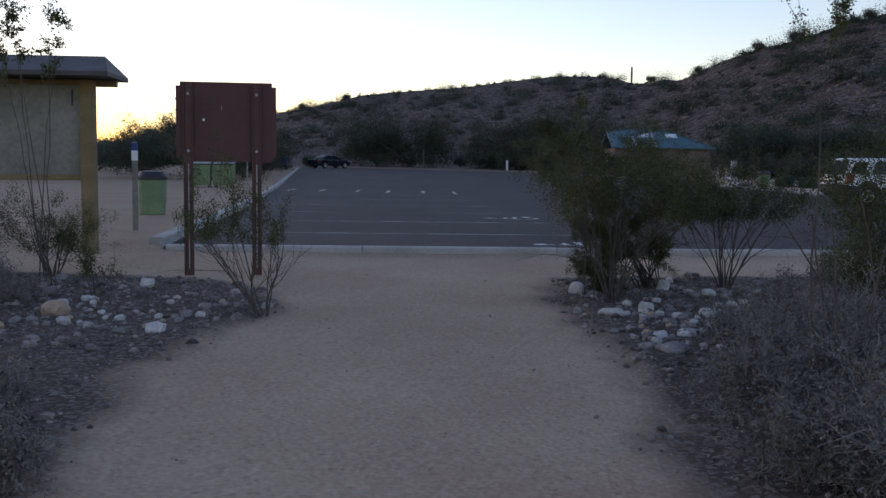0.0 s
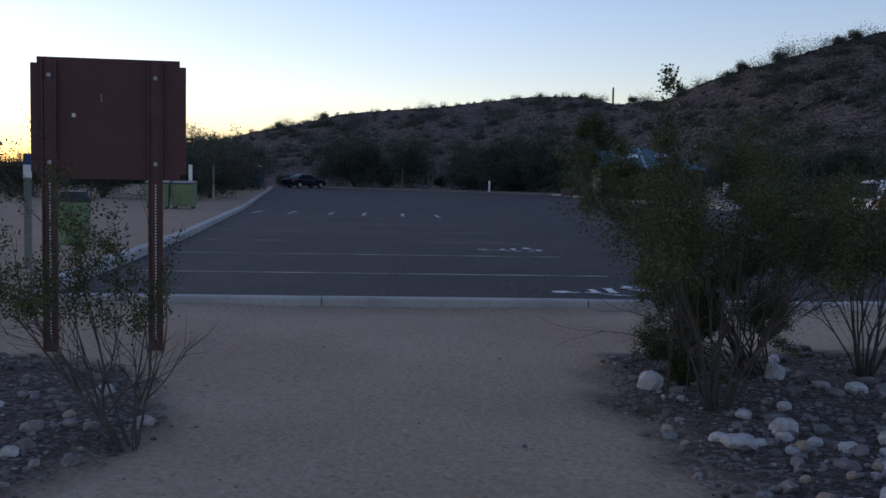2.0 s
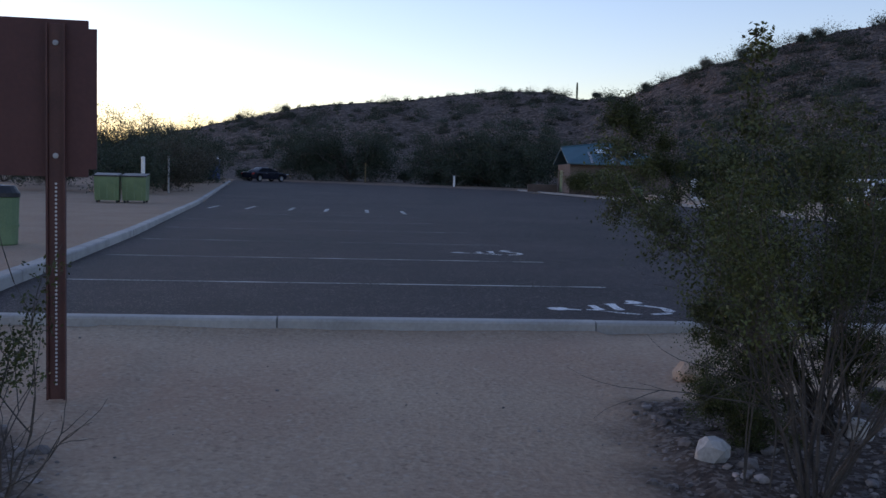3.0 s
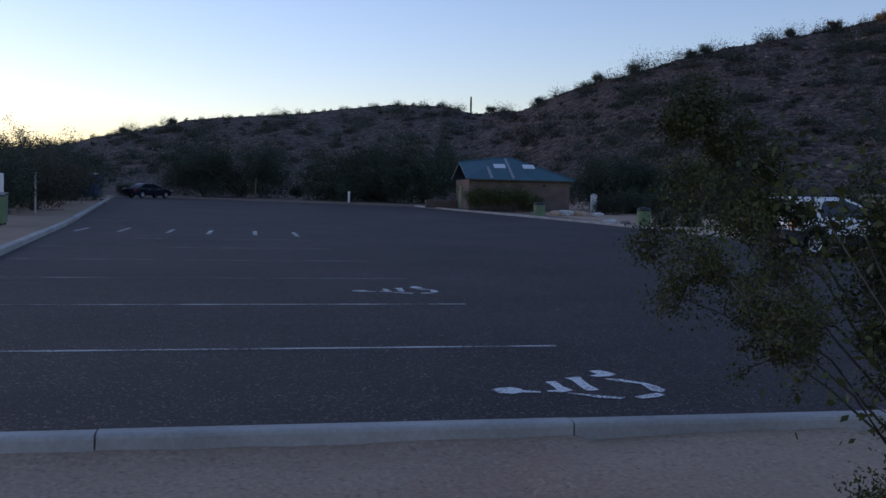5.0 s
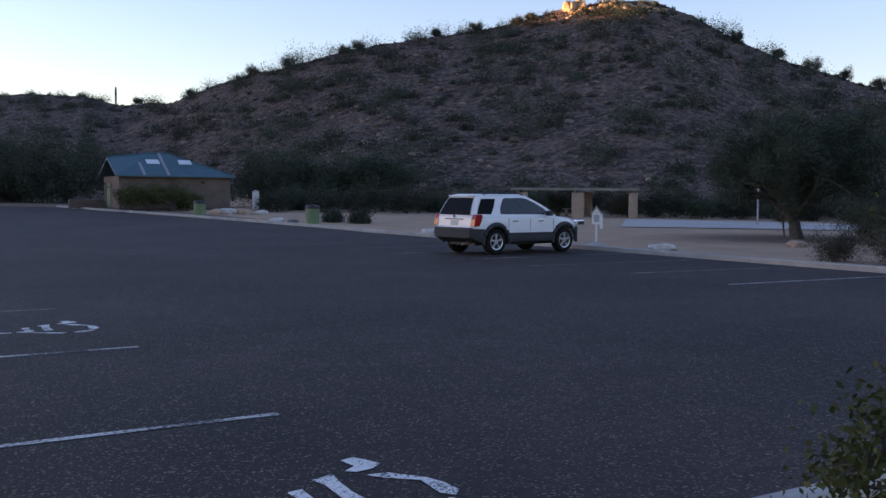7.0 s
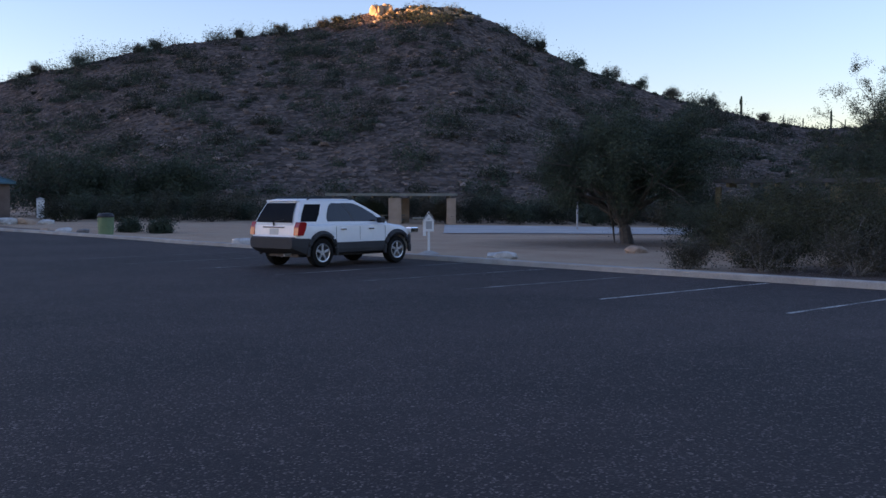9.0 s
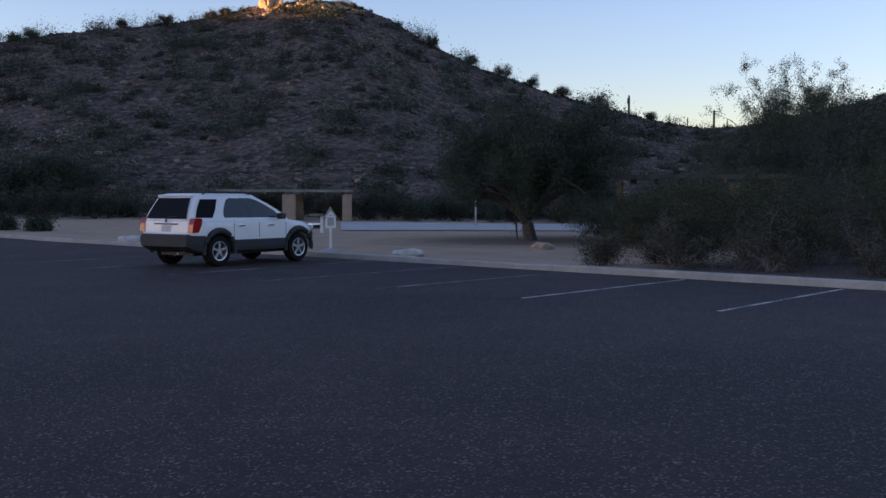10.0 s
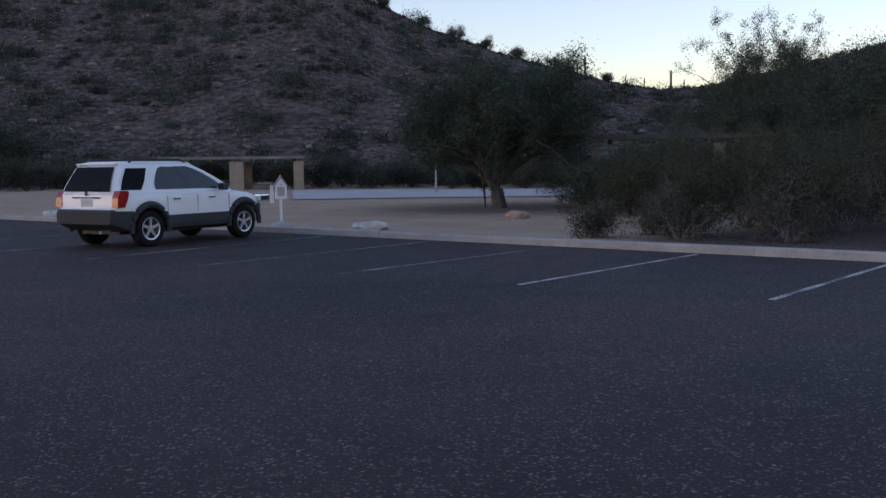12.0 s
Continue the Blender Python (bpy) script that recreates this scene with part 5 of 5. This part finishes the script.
# bushes that stand out on the skyline of the hill
for i, (az, h, s) in enumerate(((16.9, 1.9, 0.6), (20.4, 3.2, 0.9), (22.4, 2.9, 0.7), (25.6, 1.9, 0.9), (26.4, 2.6, 0.9), (30.9, 2.3, 0.35), (33.2, 2.7, 0.9), (35.6, 1.9, 1.0), (36.4, 1.8, 1.0), (47.9, 2.7, 0.9), (50.1, 2.4, 0.8), (51.9, 3.2, 0.9), (53.6, 2.6, 0.8), (55.3, 3.0, 0.8), (57.4, 3.4, 0.6), (60.2, 2.0, 0.8), (-4.3, 2.6, 0.7), (-7.0, 2.4, 0.7), (14.1, 2.4, 0.8))):
    x, y = on_ridge(az, 0.992)
    plant("ridge_shrub", "bushy desert shrub standing out on the skyline of the hill", "bush", x, y, h * 0.88, (M_MESQUITE, M_SAGE)[i % 2], stems=18, spread=s * 1.25, level=2, kids=4, count=6000, leaf=(0.12, 0.055), puff=0.17, radius=0.03, seed=200 + i, group="skyline shrubs", stem_len=0.45, skirt=0.0)


def saguaro(x, y, h, seed, arms=0):
    rng = np.random.default_rng(seed)
    th = thing("saguaro", "saguaro cactus standing on the skyline", "cactus", pose(x, y, land_z(x, y) - 0.1), "saguaros")
    r = h * 0.055
    part("trunk", Geo().tube([(0, 0, 0), (0, 0, h * 0.2), (0, 0, h * 0.6), (0, 0, h * 0.9), (0, 0, h * 0.98), (0, 0, h)], [r * 0.8, r, r * 1.1, r * 0.9, r * 0.6, r * 0.15], 10), M_SAGUARO, th)
    for k in range(arms):
        a, z = rng.uniform(0, 6.28), h * rng.uniform(0.35, 0.55)
        c, s = math.cos(a) * h, math.sin(a) * h
        part("arm", Geo().tube([(0, 0, z), (c * 0.10, s * 0.10, z + 0.01 * h), (c * 0.15, s * 0.15, z + 0.08 * h), (c * 0.15, s * 0.15, z + 0.3 * h)], [r * 0.6, r * 0.65, r * 0.65, r * 0.3], 8), M_SAGUARO, th)


for i, (az, h, arms) in enumerate(((12.9, 3.9, 0), (59.0, 3.0, 1), (62.2, 1.5, 0), (63.6, 2.8, 0), (64.3, 1.4, 0), (61.2, 1.2, 0), (57.3, 1.6, 0))):
    saguaro(*on_ridge(az), h, i, arms)


# ---- rocks ----
def stone(rng, size, flat=0.7, jag=0.22):
    """A broken stone: an icosphere pushed about."""
    bm = bmesh.new()
    bmesh.ops.create_icosphere(bm, subdivisions=2, radius=1)
    off = Vector(rng.uniform(0, 50, 3))
    for v in bm.verts:
        n = 1 + jag * noise.noise(v.co * 1.1 + off) * 2 + 0.10 * noise.noise(v.co * 3 + off)
        c = v.co * n
        v.co = Vector((max(-0.95, min(0.95, c.x)) * size, max(-0.9, min(0.9, c.y)) * size * 0.8, max(-0.75, min(0.85, c.z)) * size * flat))
    bm.verts.index_update()
    g = Geo().add([v.co for v in bm.verts], [[v.index for v in f.verts] for f in bm.faces])
    bm.free()
    return g


rng = np.random.default_rng(5)
for x, y, s, fl, kind in ((2.93, 9.74, 0.19, 1.0, 0), (4.06, 10.30, 0.21, 0.85, 0), (3.07, 8.28, 0.23, 0.5, 0), (3.46, 8.60, 0.18, 0.85, 0), (4.45, 9.72, 0.17, 0.65, 0), (4.02, 8.35, 0.20, 0.6, 0), (3.22, 6.55, 0.28, 0.45, 1), (-1.2, 7.30, 0.24, 0.5, 0),
                      (-2.02, 10.05, 0.19, 0.85, 0), (-2.42, 8.25, 0.30, 0.7, 2), (3.15, 4.35, 0.18, 0.7, 1), (3.52, 11.85, 0.27, 0.75, 2), (-1.72, 8.0, 0.12, 0.6, 0), (-0.98, 8.1, 0.10, 0.8, 0), (-2.9, 9.4, 0.16, 0.8, 1), (2.78, 8.75, 0.11, 0.7, 2),
                      (3.35, 9.0, 0.12, 0.7, 0), (3.75, 7.9, 0.12, 0.6, 0), (4.3, 10.9, 0.13, 0.7, 0), (4.9, 9.6, 0.14, 0.6, 1), (3.55, 7.5, 0.11, 0.6, 0), (-3.2, 10.6, 0.17, 0.7, 1), (22.6, 32.2, 0.45, 0.4, 0), (28.0, 31.6, 0.40, 0.5, 2), (21.8, 72.0, 0.5, 0.6, 2), (22.7, 72.2, 0.7, 0.5, 0), (23.7, 72.0, 0.6, 0.5, 2), (24.7, 71.5, 0.5, 0.5, 0), (21.3, 60.2, 0.45, 0.4, 0), (21.6, 58.7, 0.35, 0.5, 1), (20.9, 61.5, 0.3, 0.5, 2), (22.4, 45.5, 0.5, 0.4, 0)):
    g = stone(rng, s * (0.50 if y < 14 else 1.0), fl)
    ob = part("rock", g, (M_ROCK_W, M_ROCK_G, M_ROCK_T)[kind])
    ob.matrix_world = pose(x, y, land_z(x, y) + s * fl * (0.22 if y < 14 else 0.28), rng.uniform(-10, 10), rng.uniform(-10, 10), rng.uniform(0, 360))
    tagged(ob, ("chalky white broken rock lying in the gravel bed", "grey weathered rock lying on stony soil", "tan sandstone rock lying on the dirt")[kind], "rock", "loose rocks")


# fist-sized stones heaped round the foot of the bushes
heap = [(stone(rng, 0.05, 0.75).mesh("small_stone", M_ROCK_W), 0), (stone(rng, 0.06, 0.6).mesh("small_stone", M_ROCK_G), 1), (stone(rng, 0.045, 0.7).mesh("small_stone", M_ROCK_T), 2), (stone(rng, 0.07, 0.6).mesh("small_stone", M_ROCK_W), 0)]
for i in range(115):
    cx, cy, sx, sy = ((3.45, 8.35, 0.45, 0.3), (4.1, 9.1, 0.6, 0.6), (-1.7, 7.9, 0.8, 0.35), (3.6, 7.2, 0.4, 0.6), (-2.6, 8.7, 0.7, 0.5))[i % 5]
    x, y = rng.normal(cx, sx), rng.normal(cy, sy)
    if trailness(x, y) > 0.4:
        continue
    me, kind = heap[int(rng.choice(4, p=(0.22, 0.40, 0.23, 0.15)))]
    k = rng.uniform(0.6, 1.35)
    ob = new("small_stone", me)
    ob.matrix_world = pose(x, y, flat_z(x, y) + 0.012, rng.uniform(-15, 15), rng.uniform(-15, 15), rng.uniform(0, 360)) @ Matrix.Scale(k, 4)
    tagged(ob, ("fist-sized white broken stone in the gravel bed", "fist-sized grey stone in the gravel bed", "fist-sized tan stone in the gravel bed")[kind], "stone", "small bed stones")


# the crag at the top of the hill: a steep block with lower ledges beside it,
# its stones coloured pale to brighten the sunlit band
for i in range(80):
    az, f, sz, tall, sink = rng.uniform(38.5, 44.0), rng.uniform(0.955, 0.993), rng.uniform(0.3, 0.7), rng.uniform(0.5, 0.9), 0.1
    if i < 6:
        az, f, sz, tall, sink = 38.5 + 0.17 * i, rng.uniform(0.978, 0.99), rng.uniform(0.65, 0.95), 1.3, 0.5
    x, y = on_ridge(az, f)
    ob = part("rock", stone(rng, sz, tall, 0.42), M_CRAG_LIT)
    ob.matrix_world = pose(x, y, land_z(x, y) + sink * sz, rng.uniform(-8, 8), rng.uniform(-8, 8), rng.uniform(0, 360))
    tagged(ob, "crag of bare rock at the summit, coloured pale for its sunlit band", "rock", "summit crags")


def scatter_stones(name, places, label, material, flat=0.65):
    """Many small stones in one mesh, from a few cut shapes."""
    r2 = np.random.default_rng(8)
    shapes = []
    for k in range(6):
        bm = bmesh.new()
        bmesh.ops.create_icosphere(bm, subdivisions=1, radius=1)
        co = np.array([tuple(v.co) for v in bm.verts]) * r2.uniform(0.5, 1.3, (12, 1)) * np.array([1, 0.8, flat])
        bm.verts.index_update()
        shapes.append((co, np.array([[v.index for v in f.verts] for f in bm.faces])))
        bm.free()
    V, F, n = [], [], 0
    for x, y, z, s in places:
        co, f = shapes[int(r2.integers(6))]
        a = r2.uniform(0, 6.28)
        R = np.array([[math.cos(a), -math.sin(a), 0], [math.sin(a), math.cos(a), 0], [0, 0, 1]])
        V.append(co @ R.T * s + np.array([x, y, z + 0.25 * s * flat]))
        F.append(f + n)
        n += 12
    V, F = np.concatenate(V), np.concatenate(F)
    me = bpy.data.meshes.new(name)
    me.from_pydata(V.tolist(), [], F.tolist())
    me.materials.append(material)
    me.update()
    return tagged(new(name, me), label, "stones", kind="stuff")


places = []
while len(places) < 10000:
    x, y = rng.uniform(-6, 7.5), rng.uniform(1.0, 13.4)
    t = trailness(x, y)
    dense = (0.9 if (x < 0 and 6.5 < y < 11.2) or (x > 2.6 and 5.5 < y < 11.2) else 0.22) * (1 - t)
    if rng.random() < dense + 0.012:
        s = float(np.clip(rng.lognormal(-4.1, 0.65), 0.006, 0.085)) * (0.5 if t > 0.6 else 1)
        places.append((x, y, flat_z(x, y), s))
scatter_stones("gravel", places, "scattered grey and white stones in the planting beds", M_GRAVEL)
places = []
while len(places) < 17000:
    az, f = rng.uniform(-16, 80), rng.random() ** 0.8
    base, dist = np.interp(az, DIST_AZ, BASE_R), np.interp(az, DIST_AZ, DIST_R)
    r = base + (dist * 1.01 - base) * f
    if rng.random() > (1.0 if az > 15 else 0.35):
        continue
    x, y = CENTRE[0] + r * math.sin(radians(az)), CENTRE[1] + r * math.cos(radians(az))
    places.append((x, y, land_z(x, y), float(np.clip(rng.lognormal(-1.8, 0.55), 0.08, 0.7))))
scatter_stones("hill_rocks", places, "brown and grey boulders strewn over the hillsides", M_HILLROCK, 0.5)


def hill_shrubs(name, label, spots, material, per, leaf, seed):
    r2 = np.random.default_rng(seed)
    out = []
    for x, y, z, w, h in spots:
        n = int(per * (0.3 + 0.55 * w ** 1.4))
        c = r2.normal(size=(n, 3))
        c /= np.linalg.norm(c, axis=1)[:, None]
        c *= (r2.random((n, 1)) ** 0.4) * (0.65 + 0.5 * r2.random((n, 1)))
        c[:, 2] = np.abs(c[:, 2])
        lob = 1 + 0.35 * np.sin(c[:, :1] * 5 + r2.uniform(0, 6)) * np.cos(c[:, 1:2] * 6 + r2.uniform(0, 6))
        out.append(leaves_at(c * lob * np.array([w, w, h]) + np.array([x, y, z]), leaf, leaf * 0.5, r2, True))
    ob = new(name, quad_mesh(name, np.concatenate(out), material, 3))
    return tagged(ob, label, "shrubs", kind="stuff")


spots = [[], []]
while len(spots[0]) + len(spots[1]) < 1300:
    az, f = rng.uniform(-16, 80), rng.random() ** 0.75
    base, dist = np.interp(az, DIST_AZ, BASE_R), np.interp(az, DIST_AZ, DIST_R)
    r = base + (dist - base) * f
    x, y = CENTRE[0] + r * math.sin(radians(az)), CENTRE[1] + r * math.cos(radians(az))
    w = float(np.clip(rng.lognormal(0.22, 0.6), 0.4, 3.4))
    spots[int(rng.random() < 0.5)].append((x, y, land_z(x, y) - 0.1, w, w * rng.uniform(0.7, 1.1)))
for az in np.concatenate([np.arange(-20, 14, 0.42), np.arange(16, 79, 1.1)]):
    az = az + rng.uniform(-0.4, 0.4)
    x, y = on_ridge(az, rng.uniform(0.985, 1.0))
    w = float(np.clip(rng.lognormal(-0.75 if az > 14 else -0.15, 0.4), 0.25, 1.4))
    spots[int(rng.random() < 0.5)].append((x, y, land_z(x, y) - 0.15, w, w * rng.uniform(0.8, 1.3)))
for i in range(45):
    az = rng.uniform(38.6, 44.4)
    x, y = on_ridge(az, rng.uniform(0.94, 0.99))
    w = rng.uniform(0.35, 0.8)
    spots[0].append((x, y, land_z(x, y) - 0.1, w, w * rng.uniform(0.9, 1.3)))
hill_shrubs("hill_scrub", "olive desert scrub dotted over the hillsides", spots[0], M_HILLBUSH, 300, 0.22, 3)
hill_shrubs("hill_brush", "dark green brush dotted over the hillsides", spots[1], M_MESQUITE, 300, 0.22, 4)
spots = []
for i in range(170):
    az = rng.uniform(-27, -4)
    r = rng.uniform(95, 160)
    x, y = CENTRE[0] + r * math.sin(radians(az)), CENTRE[1] + r * math.cos(radians(az))
    if x < left_kerb_x(y) - 3:
        w = rng.uniform(0.8, 2.2)
        spots.append((x, y, land_z(x, y) - 0.1, w, w * rng.uniform(0.6, 1.0)))
hill_shrubs("far_scrub", "low dark scrub covering the flats beyond the lot", spots, M_MESQUITE, 260, 0.26, 6)


# ---- kerbs, laid in cast lengths ----
def kerb(name, pts, label, width=0.17, height=0.12, piece=3.0, chamfer=0.03):
    root = thing(name, label, "kerb", kind="structure")
    for (x0, y0), (x1, y1) in zip(pts, pts[1:]):
        length = math.hypot(x1 - x0, y1 - y0)
        n = max(1, round(length / piece))
        step = length / n
        ang = math.degrees(math.atan2(y1 - y0, x1 - x0))
        w, h = width / 2, height
        prof = [(-w, -0.25), (w, -0.25), (w, h - chamfer), (w - chamfer * 0.3, h - chamfer * 0.3), (w - chamfer, h), (-w + chamfer, h), (-w + chamfer * 0.3, h - chamfer * 0.3), (-w, h - chamfer)]
        m = len(prof)
        g = Geo().add([(0.006, a, b) for a, b in prof] + [(step - 0.006, a, b) for a, b in prof], [tuple(range(m)), tuple(reversed(range(m, 2 * m)))] + [(i, m + i, m + (i + 1) % m, (i + 1) % m) for i in range(m)])
        me = g.mesh("kerb_stone", M_CONCRETE)
        for i in range(n):
            t = i * step
            x, y = x0 + (x1 - x0) * t / length, y0 + (y1 - y0) * t / length
            z1 = lot_z(y0 + (y1 - y0) * (t + step) / length)
            ob = part("kerb_stone", me, None, root)
            ob.matrix_local = pose(x, y, lot_z(y) + random.uniform(-0.006, 0.006), 0, -math.degrees(math.atan2(z1 - lot_z(y), step)), ang + random.uniform(-0.12, 0.12))


random.seed(4)
kerb("kerb_near", [(-2.75, 13.87), (21.4, 13.87)], "grey concrete kerb between the trail and the asphalt", 0.17, 0.055)
kerb("kerb_left", [(-2.92, 13.9), (left_kerb_x(26), 26.0), (left_kerb_x(100), 100.0)], "pale concrete kerb along the edge of the lot", 0.22, 0.15)
kerb("kerb_right", [(21.55, 14.0), (21.55, 52.0), (20.4, 62.0), (18.9, 72.0), (17.1, 82.0), (15.6, 92.0)], "pale concrete kerb along the dirt verge", 0.26, 0.14, 4.2)
